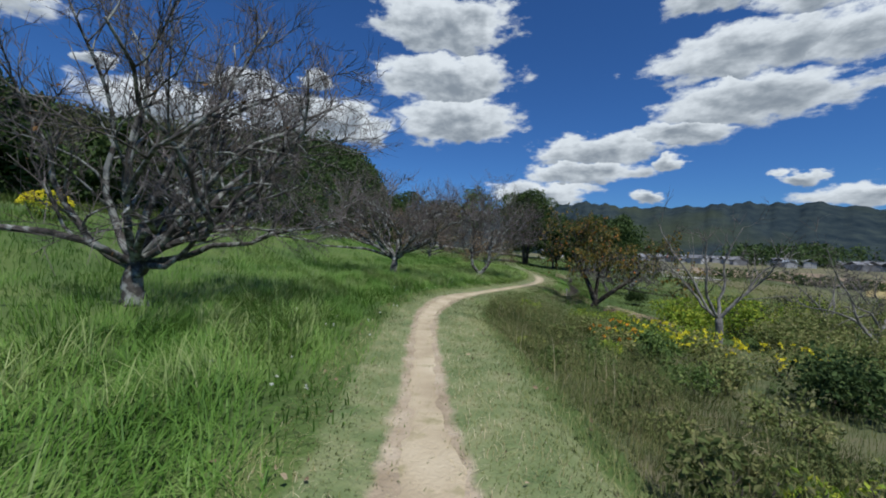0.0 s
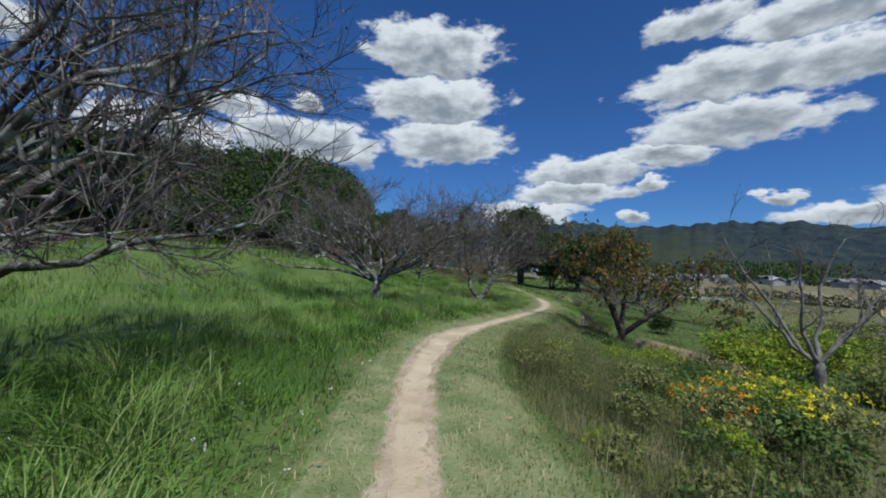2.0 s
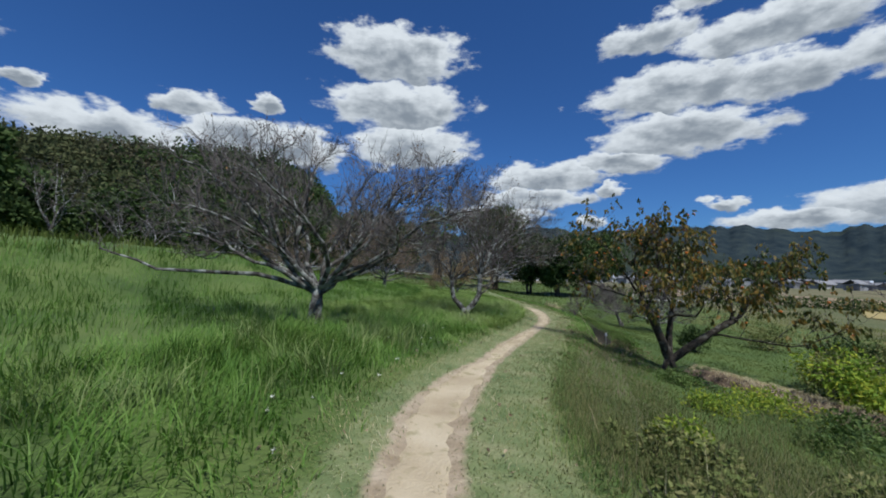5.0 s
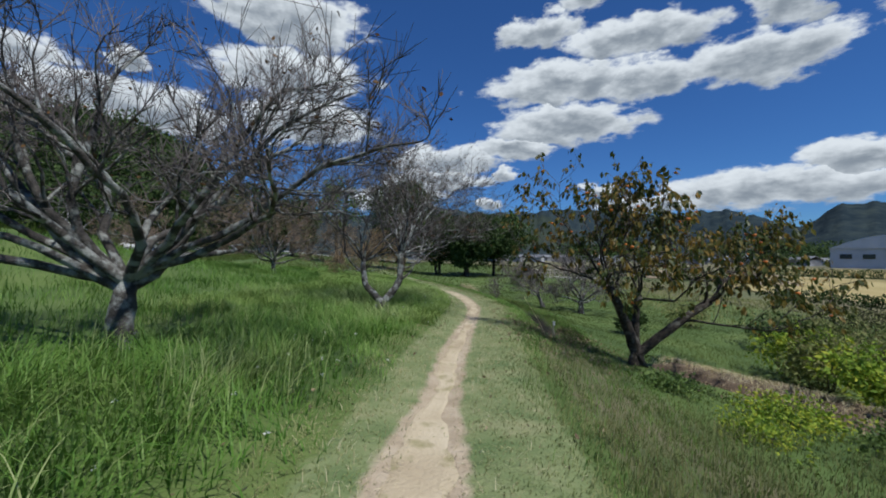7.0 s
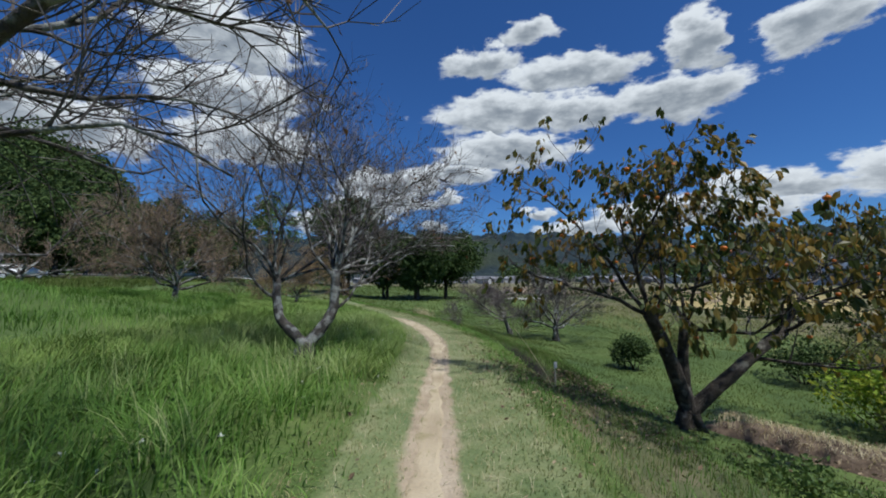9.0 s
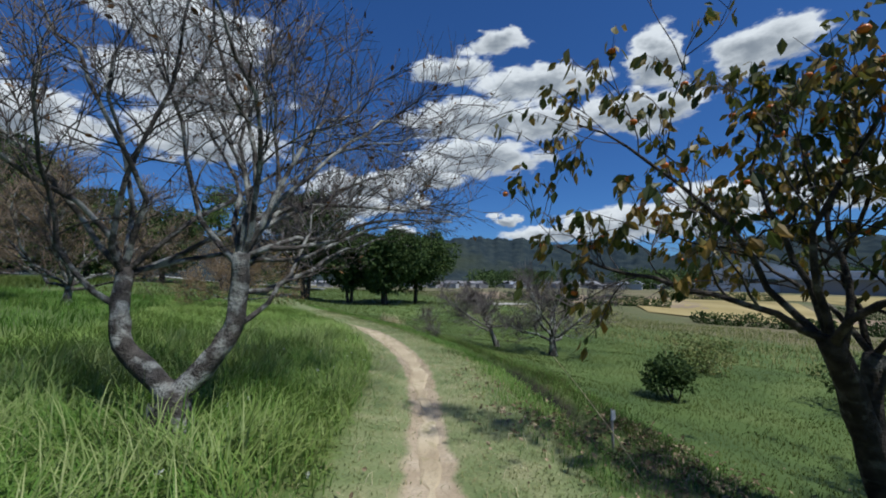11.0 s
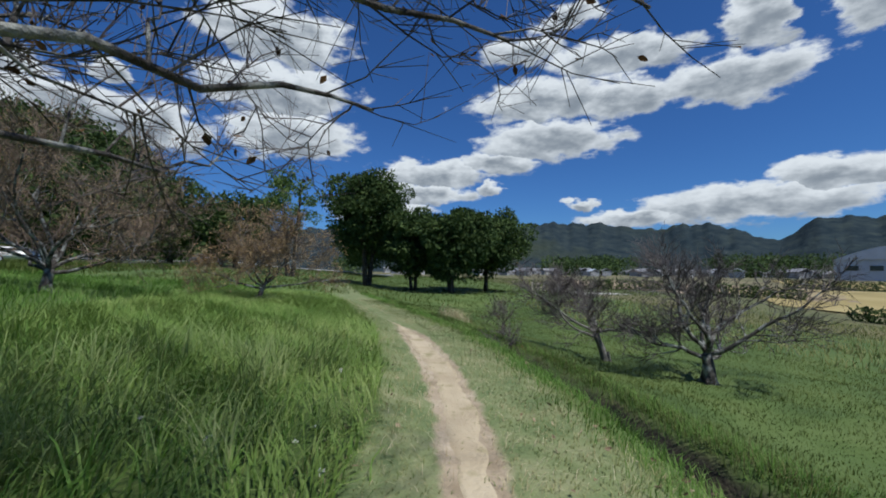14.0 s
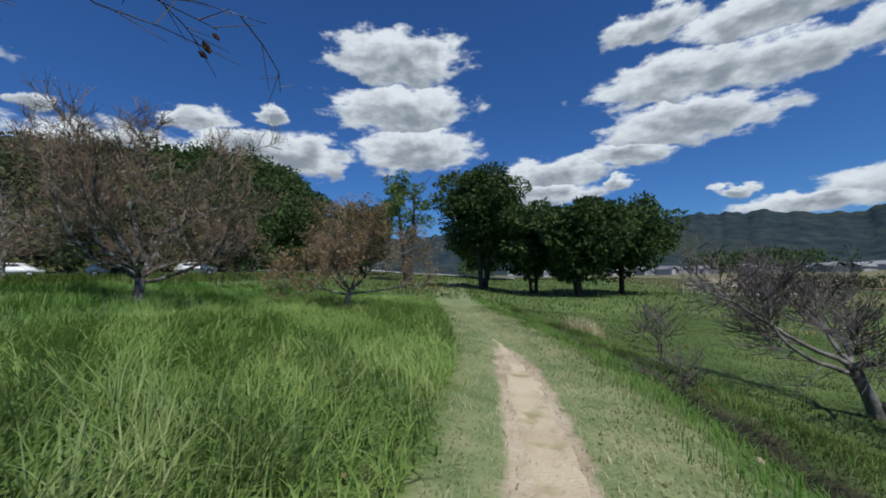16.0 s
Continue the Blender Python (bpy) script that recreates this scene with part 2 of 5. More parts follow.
# distance haze is put into the base colour: the woods' dark green turned bluish
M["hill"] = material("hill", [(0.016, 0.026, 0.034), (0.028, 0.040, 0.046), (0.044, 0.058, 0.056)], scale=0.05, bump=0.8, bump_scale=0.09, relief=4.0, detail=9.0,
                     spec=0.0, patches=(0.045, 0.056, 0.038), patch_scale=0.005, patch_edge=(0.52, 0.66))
M["house_wall"] = material("house_wall", [(0.12, 0.125, 0.135), (0.2, 0.2, 0.21), (0.4, 0.4, 0.4)], scale=0.2, per_object=0.5)
M["house_roof"] = material("house_roof", [(0.06, 0.065, 0.075), (0.13, 0.135, 0.15), (0.24, 0.24, 0.25)], scale=0.2, per_object=0.5)
M["window_glass"] = material("window_glass", [(0.02, 0.025, 0.03), (0.04, 0.05, 0.06)], scale=1.0, rough=0.1, spec=0.6)
M["white_metal"] = material("white_metal", [(0.40, 0.45, 0.52), (0.54, 0.58, 0.64)], scale=0.3, rough=0.5)
M["concrete"] = material("concrete", [(0.32, 0.31, 0.29), (0.45, 0.44, 0.41)], scale=1.2, bump=0.2)
M["field_gold"] = material("field_gold", [(0.20, 0.165, 0.06), (0.30, 0.24, 0.095), (0.38, 0.31, 0.14)], scale=0.12, bump=0.6, bump_scale=3.0)
M["field_tan"] = material("field_tan", [(0.17, 0.125, 0.08), (0.25, 0.19, 0.12), (0.30, 0.24, 0.15)], scale=0.12, bump=0.6, bump_scale=3.0)
M["car_paint"] = material("car_paint", [(0.68, 0.69, 0.70), (0.78, 0.78, 0.78)], scale=2.0, rough=0.25, spec=0.5)
M["rubber"] = material("rubber", [(0.015, 0.015, 0.015), (0.03, 0.03, 0.03)], scale=10.0)


def ground_material():
    """Turf that turns to dry mown grass and trodden earth by the path, by a mask carried on the mesh."""
    m = bpy.data.materials.new("turf")
    m.use_nodes = True
    nt = m.node_tree
    nt.nodes.clear()
    N, link = nt.nodes.new, nt.links.new
    tex = N("ShaderNodeTexCoord")

    def tone(scale, cols, detail=7.0):
        n = N("ShaderNodeTexNoise")
        n.inputs["Scale"].default_value, n.inputs["Detail"].default_value = scale, detail
        link(tex.outputs["Object"], n.inputs["Vector"])
        r = N("ShaderNodeValToRGB")
        for i, c in enumerate(cols):
            e = r.color_ramp.elements[i] if i < 2 else r.color_ramp.elements.new(0.5)
        for i, c in enumerate(cols):
            r.color_ramp.elements[i].position = 0.3 + 0.4 * i / (len(cols) - 1)
            r.color_ramp.elements[i].color = (*c, 1)
        link(n.outputs["Fac"], r.inputs[0])
        return r.outputs[0], n.outputs["Fac"]

    turf, _ = tone(0.5, [(0.046, 0.084, 0.015), (0.076, 0.122, 0.024), (0.12, 0.162, 0.04)])
    dry, _ = tone(2.5, [(0.1, 0.145, 0.048), (0.165, 0.2, 0.08), (0.245, 0.25, 0.125)])
    earth, _ = tone(3.0, [(0.27, 0.21, 0.135), (0.38, 0.305, 0.21), (0.46, 0.38, 0.275)])
    scrub, _ = tone(1.3, [(0.06, 0.085, 0.025), (0.105, 0.11, 0.045), (0.165, 0.135, 0.08)])
    # ditch floor: wet mud with the trench's shade put into its near-black colour
    shaded_mud, _ = tone(2.2, [(0.018, 0.018, 0.010), (0.032, 0.028, 0.016), (0.06, 0.048, 0.028)])
    valley, _ = tone(0.06, [(0.075, 0.095, 0.03), (0.135, 0.125, 0.055), (0.18, 0.145, 0.08)], 9.0)
    rough_n = N("ShaderNodeTexNoise")
    rough_n.inputs["Scale"].default_value, rough_n.inputs["Detail"].default_value = 3.5, 6.0
    link(tex.outputs["Object"], rough_n.inputs["Vector"])

    def blend(a, b, mask, soft):
        at = N("ShaderNodeAttribute")
        at.attribute_name = mask
        s = N("ShaderNodeMath")
        s.operation = "MULTIPLY_ADD"
        link(rough_n.outputs["Fac"], s.inputs[0])
        s.inputs[1].default_value = soft
        link(at.outputs["Fac"], s.inputs[2])
        e = N("ShaderNodeMapRange")
        e.inputs["From Min"].default_value, e.inputs["From Max"].default_value = 0.35 + soft * 0.5, 0.65 + soft * 0.5
        link(s.outputs[0], e.inputs["Value"])
        x = N("ShaderNodeMix")
        x.data_type = "RGBA"
        link(e.outputs[0], x.inputs[0])
        link(a, x.inputs[6])
        link(b, x.inputs[7])
        return x.outputs[2]

    c = blend(turf, valley, "valley", 0.3)
    c = blend(c, scrub, "scrub", 0.8)
    c = blend(c, shaded_mud, "ditch", 0.5)
    c = blend(c, dry, "mown", 0.9)
    c = blend(c, earth, "earth", 0.9)
    bsdf = N("ShaderNodeBsdfPrincipled")
    bsdf.inputs["Roughness"].default_value = 0.95
    link(c, bsdf.inputs["Base Color"])
    g = N("ShaderNodeTexNoise")
    g.inputs["Scale"].default_value, g.inputs["Detail"].default_value = 22.0, 6.0
    link(tex.outputs["Object"], g.inputs["Vector"])
    b = N("ShaderNodeBump")
    b.inputs["Strength"].default_value, b.inputs["Distance"].default_value = 0.6, 0.04
    link(g.outputs["Fac"], b.inputs["Height"])
    link(b.outputs[0], bsdf.inputs["Normal"])
    out = N("ShaderNodeOutputMaterial")
    link(bsdf.outputs[0], out.inputs["Surface"])
    return m


M["turf"] = ground_material()

# ---- the lie of the land ----
LINE_Y = np.array([-40, -6, 0, 4, 7, 9.5, 12.5, 14.6, 17.9, 20, 22, 24, 26.5, 30, 35, 42, 50, 60, 90.0])
LINE_X = np.array([0.6, 0.25, 0.08, -0.40, -0.75, -0.92, -0.64, 0.08, 1.42, 2.38, 3.32, 4.12, 4.72, 5.15, 5.12, 4.75, 4.75, 5.2, 8.0])
LINE_Z = np.array([0.1, 0.05, 0.02, -0.04, -0.08, -0.15, -0.22, -0.28, -0.4, -0.45, -0.48, -0.5, -0.52, -0.53, -0.53, -0.52, -0.5, -0.45, 0.3])
FINE_Y = np.linspace(-40, 90, 1301)


def eased(values):
    v = np.interp(FINE_Y, LINE_Y, values)
    k = np.hanning(31)
    k /= k.sum()
    return np.convolve(np.pad(v, 15, mode="edge"), k, mode="valid")


FINE_X, FINE_Z = eased(LINE_X), eased(LINE_Z)
FINE_C = 1.0 / np.sqrt(1.0 + np.gradient(FINE_X, FINE_Y) ** 2)
SIDE_U = np.array([0, 1.0, 1.5, 2.0, 2.5, 3.5, 5.0, 8.0, 14.0, 30.0, 60.0, 400.0])
SIDE_Z = np.array([0, -0.03, -0.13, -0.34, -0.42, -0.66, -0.90, -1.05, -1.25, -2.0, -3.0, -3.4])


def smooth(a, b, v):
    t = np.clip((v - a) / (b - a), 0, 1)
    return t * t * (3 - 2 * t)


def across(x, y):
    """Metres to the right of the path's middle."""
    return (x - np.interp(y, FINE_Y, FINE_X)) * np.interp(y, FINE_Y, FINE_C)


def path_half(y):
    """Half the width of the bare earth."""
    return np.interp(y, [0, 2.5, 3.9, 6.5, 8.8, 10.5, 12.2, 13.0, 14.2, 15.3, 16.5, 18.0, 20.5, 22.0, 24.0, 26.0, 28.0, 31.0, 33.0, 60.0],
                     [0.3, 0.27, 0.2, 0.2, 0.22, 0.28, 0.34, 0.33, 0.29, 0.18, 0.19, 0.2, 0.15, 0.15, 0.19, 0.23, 0.25, 0.22, 0.12, 0.07])


def swell(x, y, size, seed=0.0):
    return (np.sin(x / size * 1.7 + seed) * np.cos(y / size * 1.3 + seed * 2.1) + 0.5 * np.sin(x / size * 3.9 + y / size * 2.7 + seed)) / 1.5


def land(x, y):
    """Height of the ground."""
    x, y = np.asarray(x, float), np.asarray(y, float)
    u = across(x, y)
    z = np.interp(y, FINE_Y, FINE_Z)
    far_half = 1.0 - 0.45 * smooth(38, 52, y)
    right = np.interp(np.maximum(u, 0), SIDE_U, SIDE_Z) * far_half
    ditch = -0.5 * np.exp(-((u - 2.1) / 0.25) ** 2) * smooth(19, 23, y) * (1 - smooth(40, 46, y))
    lip = 0.05 * np.exp(-((u - 2.6) / 0.3) ** 2) * smooth(19, 23, y) * (1 - smooth(40, 46, y))
    w = np.maximum(-u, 0)
    gentle = (0.04 + 0.055 * smooth(6, 16, y)) * np.minimum(w, 10) * (1 - 0.25 * smooth(30, 40, y))
    bank = np.interp(w, [0, 9.5, 14.5, 45, 80, 400], [0, 0, 1.6, 3.6, 5.0, 9.0]) * (1 - 0.72 * smooth(24, 36, y))
    near = np.exp(-(u / 60.0) ** 2)
    lumps = 0.035 * swell(x, y, 1.1) * smooth(0.5, 2.5, np.abs(u)) * near + 0.10 * swell(x, y, 6.0, 1.3) * smooth(3, 9, np.abs(u)) * near
    tread = -0.035 * np.exp(-(u / 0.32) ** 2)
    away = smooth(75, 200, y) * (1 - smooth(-40, 10, -x - 0.25 * y + 40))
    z = z + right + ditch + lip + gentle + bank + lumps + tread
    return z + away * (-3.2 - z) * smooth(-20, 60, x)


def land_at(x, y):
    return float(land(x, y))


def raw_mesh(name, verts, faces, mat, smooth_shade=False):
    """A mesh from arrays; faces: an array of triangles or quads, or a list of such arrays."""
    groups = faces if isinstance(faces, list) else [faces]
    groups = [np.asarray(g, np.int32) for g in groups if len(g)]
    me = bpy.data.meshes.new(name)
    verts = np.asarray(verts, np.float32)
    me.vertices.add(len(verts))
    me.vertices.foreach_set("co", verts.ravel())
    loops = np.concatenate([g.ravel() for g in groups])
    totals = np.concatenate([np.full(len(g), g.shape[1], np.int32) for g in groups])
    starts = np.concatenate([[0], np.cumsum(totals)[:-1]]).astype(np.int32)
    me.loops.add(len(loops))
    me.loops.foreach_set("vertex_index", loops)
    me.polygons.add(len(totals))
    me.polygons.foreach_set("loop_start", starts)
    me.polygons.foreach_set("use_smooth", np.full(len(totals), smooth_shade))
    me.update(calc_edges=True)
    me.materials.append(mat)
    return me


def part(name, me, parent, label="", kind=""):
    ob = new(name, me)
    ob.parent = parent
    return tagged(ob, label=label, kind=kind)


def thing(name, x, y, z, label, category, group="", kind=""):
    ob = new(name)
    ob.location = (x, y, z)
    return tagged(ob, label, category, group, kind)


def bm_mesh(name, bm, mat, smooth_shade=False):
    me = bpy.data.meshes.new(name)
    bm.to_mesh(me)
    bm.free()
    for p in me.polygons:
        p.use_smooth = smooth_shade
    me.materials.append(mat)
    return me


def box_mesh(name, size, mat, centre=(0, 0, 0), bevel=0.0):
    bm = bmesh.new()
    bmesh.ops.create_cube(bm, size=1.0, matrix=Matrix.Translation(centre) @ Matrix.Diagonal((*size, 1)))
    if bevel:
        bmesh.ops.bevel(bm, geom=bm.edges[:], offset=bevel, segments=2, affect="EDGES")
    return bm_mesh(name, bm, mat)


# ---- ground: one sheet to the horizon ----


def spaced(near_lo, near_hi, step, limit_lo, limit_hi, growth=1.13):
    mid = list(np.arange(near_lo, near_hi + 1e-6, step))
    s, v, hi = step, near_hi, []
    while v < limit_hi:
        s *= growth
        v += s
        hi.append(v)
    s, v, lo = step, near_lo, []
    while v > limit_lo:
        s *= growth
        v -= s
        lo.append(v)
    return np.array(lo[::-1] + mid + hi)


def make_ground():
    gx, gy = spaced(-8, 14, 0.13, -2500, 3000), spaced(-3, 45, 0.16, -1500, 3500)
    X, Y = np.meshgrid(gx, gy)
    Z = land(X.ravel(), Y.ravel())
    nx, ny = len(gx), len(gy)
    idx = np.arange(nx * ny).reshape(ny, nx)
    faces = np.stack([idx[:-1, :-1], idx[:-1, 1:], idx[1:, 1:], idx[1:, :-1]], -1).reshape(-1, 4)
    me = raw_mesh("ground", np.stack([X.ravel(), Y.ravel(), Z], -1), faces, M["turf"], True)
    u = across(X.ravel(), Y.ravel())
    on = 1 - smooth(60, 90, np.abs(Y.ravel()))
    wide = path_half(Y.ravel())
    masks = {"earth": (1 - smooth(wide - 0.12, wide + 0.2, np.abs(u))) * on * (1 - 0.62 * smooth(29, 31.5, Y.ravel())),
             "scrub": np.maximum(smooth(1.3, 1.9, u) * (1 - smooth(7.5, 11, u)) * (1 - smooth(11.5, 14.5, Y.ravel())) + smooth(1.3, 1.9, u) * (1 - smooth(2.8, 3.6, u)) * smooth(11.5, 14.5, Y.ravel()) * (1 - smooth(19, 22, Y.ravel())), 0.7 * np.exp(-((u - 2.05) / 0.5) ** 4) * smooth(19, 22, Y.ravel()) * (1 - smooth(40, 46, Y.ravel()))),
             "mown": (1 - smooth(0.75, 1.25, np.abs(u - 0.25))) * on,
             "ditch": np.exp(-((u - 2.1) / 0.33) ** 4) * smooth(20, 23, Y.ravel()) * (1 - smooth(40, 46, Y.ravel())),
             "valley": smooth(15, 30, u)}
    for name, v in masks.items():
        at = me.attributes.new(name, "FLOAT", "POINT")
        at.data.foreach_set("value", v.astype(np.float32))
    return tagged(new("ground", me), "grassy orchard slope falling away to a wide valley", "ground", kind="structure")


make_ground()


def make_path():
    """The trodden strip, with ragged edges, a touch above the turf."""
    ys = np.arange(-8, 32.6, 0.12)
    cx, cz, cc = np.interp(ys, FINE_Y, FINE_X), 0, np.interp(ys, FINE_Y, FINE_C)
    slope = np.gradient(cx, ys)
    cols = np.linspace(-1, 1, 9)
    rng = np.random.default_rng(5)
    jag = np.convolve(rng.normal(0, 1, len(ys) + 8), np.ones(9) / 9, "valid")
    jag2 = np.convolve(rng.normal(0, 1, len(ys) + 8), np.ones(9) / 9, "valid")
    half = (path_half(ys) - 0.075) * (1 - smooth(28.5, 32.6, ys)) + 0.015 * np.sin(ys * 3.1) + 0.01
    left, right = -half - 0.07 * jag - 0.02 * rng.normal(0, 1, len(ys)), half + 0.07 * jag2 + 0.02 * rng.normal(0, 1, len(ys))
    off = left[:, None] + (right - left)[:, None] * (cols[None, :] + 1) / 2
    x = cx[:, None] + off * cc[:, None]
    y = ys[:, None] - off * slope[:, None] * cc[:, None]
    z = land(x.ravel(), y.ravel()).reshape(x.shape) + 0.012
    z[:, 0] -= 0.02
    z[:, -1] -= 0.02
    n, k = x.shape
    idx = np.arange(n * k).reshape(n, k)
    faces = np.stack([idx[:-1, :-1], idx[:-1, 1:], idx[1:, 1:], idx[1:, :-1]], -1).reshape(-1, 4)
    me = raw_mesh("path", np.stack([x.ravel(), y.ravel(), z.ravel()], -1), faces, M["dirt"], True)
    tagged(new("path", me), "narrow trodden path of pale bare earth through grass", "path", kind="structure")


make_path()

# ---- grass ----


def blades(rng, x, y, length, width, lean, rows=3, lift=None):
    """Curved tapering blades standing on the land at x, y. Returns vertices and faces."""
    n = len(x)
    z = land(x, y) - 0.01 if lift is None else lift
    a = 2.6 * swell(x, y, 0.9, 0.7) + 1.8 * swell(x, y, 3.1, 2.2) + rng.normal(0, 1.15, n)
    dx, dy = np.cos(a), np.sin(a)
    sx, sy = -dy, dx
    bend = np.clip(rng.normal(lean, 0.28, n), 0.02, 1.35)
    verts, ts = [], np.linspace(0, 1, rows)
    for i, t in enumerate(ts):
        out = length * bend * t ** 1.8 * 0.8
        up = length * (t - 0.42 * bend * t ** 2.6)
        w = width * (1 - t) ** 0.7 * 0.5 if i < rows - 1 else None
        px, py, pz = x + dx * out, y + dy * out, z + up
        if w is None:
            verts.append(np.stack([px, py, pz], -1)[:, None, :])
        else:
            verts.append(np.stack([np.stack([px - sx * w, py - sy * w, pz], -1), np.stack([px + sx * w, py + sy * w, pz], -1)], 1))
    v = np.concatenate(verts, 1)
    per = v.shape[1]
    base = (np.arange(n) * per)[:, None]
    quads = [base + np.array([[2 * i, 2 * i + 1, 2 * i + 3, 2 * i + 2]]) for i in range(rows - 2)]
    tris = base + np.array([[per - 3, per - 2, per - 1]])
    faces = ([np.concatenate(quads)] if quads else []) + [tris]
    return v.reshape(-1, 3), faces


def clump_noise(x, y, size, seed):
    return 0.5 + 0.5 * swell(x, y, size, seed)


def strip(rng, n, u0, u1, y0, y1, power=1.0):
    """Points spread between two distances from the path's middle."""
    y = rng.uniform(y0, y1, n)
    u = u0 + (u1 - u0) * rng.uniform(0, 1, n) ** power
    c = np.interp(y, FINE_Y, FINE_C)
    return np.interp(y, FINE_Y, FINE_X) + u / c, y


def stuff(name, verts, faces, mat, label, category):
    return tagged(new(name, raw_mesh(name, verts, faces, mat)), label, category, kind="stuff")


def away_from(x, y, spots):
    keep = np.ones(len(x), bool)
    for a, b, r in spots:
        keep &= (x - a) ** 2 + (y - b) ** 2 > r * r
    return keep


def make_grass():
    rng = np.random.default_rng(11)
    # tall meadow beside the path
    x, y = strip(rng, 92000, -4.2, -0.6, -1.5, 42)
    u = -across(x, y)
    tuft = clump_noise(x, y, 0.45, 0.4) * 0.55 + clump_noise(x, y, 1.7, 2.0) * 0.45
    keep = rng.uniform(0, 1, len(x)) < (0.25 + 0.75 * tuft) * smooth(0.75, 1.45, u + rng.normal(0, 0.25, len(x)) + 0.5 * (clump_noise(x, y, 0.6, 7.0) - 0.5)) * (1 - 0.75 * smooth(20, 25, y))
    x, y, u, tuft = x[keep], y[keep], u[keep], tuft[keep]
    L = (0.2 + 0.42 * tuft * smooth(0.9, 2.0, u)) * rng.uniform(0.6, 1.25, len(x)) * (1 - 0.25 * smooth(22, 28, y))
    v, f = blades(rng, x, y, L, rng.uniform(0.010, 0.019, len(x)), 0.95, 4)
    stuff("tall_grass", v, f, M["grass_tall"], "tall lush green meadow grass bending beside the path", "grass")
    # bright young meadow near the far bend
    x, y = strip(rng, 66000, -6.0, -0.8, 20, 41, 1.25)
    keep = rng.uniform(0, 1, len(x)) < 0.3 + 0.7 * clump_noise(x, y, 1.3, 5.0)
    x, y = x[keep], y[keep]
    v, f = blades(rng, x, y, rng.uniform(0.18, 0.48, len(x)), rng.uniform(0.010, 0.019, len(x)), 0.95, 4)
    stuff("meadow_grass", v, f, M["grass_bright"], "sunlit yellow-green meadow grass along the bend", "grass")
    # meadow further up the slope
    x, y = strip(rng, 76000, -14.0, -3.8, -2, 46)
    tuft = clump_noise(x, y, 1.2, 3.0)
    keep = rng.uniform(0, 1, len(x)) < 0.35 + 0.65 * tuft
    x, y, tuft = x[keep], y[keep], tuft[keep]
    v, f = blades(rng, x, y, (0.2 + 0.28 * tuft) * rng.uniform(0.6, 1.2, len(x)), rng.uniform(0.011, 0.02, len(x)), 0.75, 3)
    stuff("slope_grass", v, f, M["grass_tall"], "thick green grass on the slope under the trees", "grass")
    x, y = strip(rng, 40000, -45.0, -13.0, 0, 75)
    v, f = blades(rng, x, y, rng.uniform(0.25, 0.6, len(x)), rng.uniform(0.03, 0.06, len(x)), 0.5, 3)
    stuff("bank_grass", v, f, M["terrace"], "rough tall grass on the bank up the hillside", "grass")
    # short trodden grass on both verges
    x, y = strip(rng, 120000, -1.15, 1.9, -1.5, 40)
    u = across(x, y)
    keep = (u < 1.75 - 0.4 * smooth(15, 22, y) + 0.5 * (clump_noise(x, y, 0.5, 3.3) - 0.5) + rng.normal(0, 0.2, len(x))) & (np.abs(u) > path_half(y) * (1 - smooth(28.8, 31, y)) - 0.07 + 0.14 * rng.normal(0, 1, len(x)) + 0.1 * clump_noise(x, y, 0.3, 1.0)) & (rng.uniform(0, 1, len(x)) < 0.35 + 0.65 * smooth(0.2, 0.6, np.abs(u)))
    x, y, u = x[keep], y[keep], u[keep]
    v, f = blades(rng, x, y, rng.uniform(0.025, 0.075, len(x)) * (1 + 0.7 * smooth(0.7, 1.3, np.abs(u))), rng.uniform(0.005, 0.011, len(x)), 1.0, 3)
    stuff("mown_grass", v, f, M["grass_mown"], "short trodden pale grass on the path's verges", "grass")
    x, y = strip(rng, 24000, -1.1, 1.3, -1.5, 40)
    u = across(x, y)
    keep = (np.abs(u) > 0.12 + 0.08 * rng.uniform(0, 1, len(x))) & (rng.uniform(0, 1, len(x)) < np.exp(-(np.abs(u - 0.1) / 0.75) ** 2) + 0.15)
    x, y = x[keep], y[keep]
    v, f = blades(rng, x, y, rng.uniform(0.05, 0.13, len(x)), rng.uniform(0.003, 0.006, len(x)), 1.25, 3)
    stuff("dry_straw", v, f, M["straw"], "scattered dry straw lying on the verges", "straw")
    # the bank's edge and the lower terrace
    x, y = strip(rng, 52000, 0.75, 3.2, 10.5, 45)
    ok = across(x, y) > 1.3 - 0.15 * smooth(15, 22, y) + 0.6 * (clump_noise(x, y, 0.5, 3.3) - 0.5) + rng.normal(0, 0.15, len(x))
    ok &= rng.uniform(0, 1, len(x)) < 0.3 + 0.7 * smooth(17, 21, y)
    x, y = x[ok], y[ok]
    keep = np.abs(across(x, y) - 2.1) > 0.36 * (y > 20.5) * rng.uniform(0.6, 1.15, len(x))
    x, y = x[keep], y[keep]
    v, f = blades(rng, x, y, rng.uniform(0.08, 0.24, len(x)), rng.uniform(0.006, 0.011, len(x)), 0.7, 3)
    stuff("edge_grass", v, f, M["grass_tall"], "uneven green grass along the bank's edge", "grass")
    x, y = strip(rng, 110000, 2.5, 12.0, 11, 44, 1.25)
    keep = away_from(x, y, [(6.75, 17.3, 0.75), (7.0, 16.2, 0.7), (7.2, 15.2, 0.7), (6.5, 18.2, 0.5)])
    x, y = x[keep], y[keep]
    v, f = blades(rng, x, y, rng.uniform(0.04, 0.12, len(x)) * (0.6 + 0.8 * clump_noise(x, y, 1.6, 4.0)), rng.uniform(0.009, 0.016, len(x)), 0.9, 3)
    stuff("terrace_grass", v, f, M["terrace"], "short bright green grass on the lower terrace", "grass")
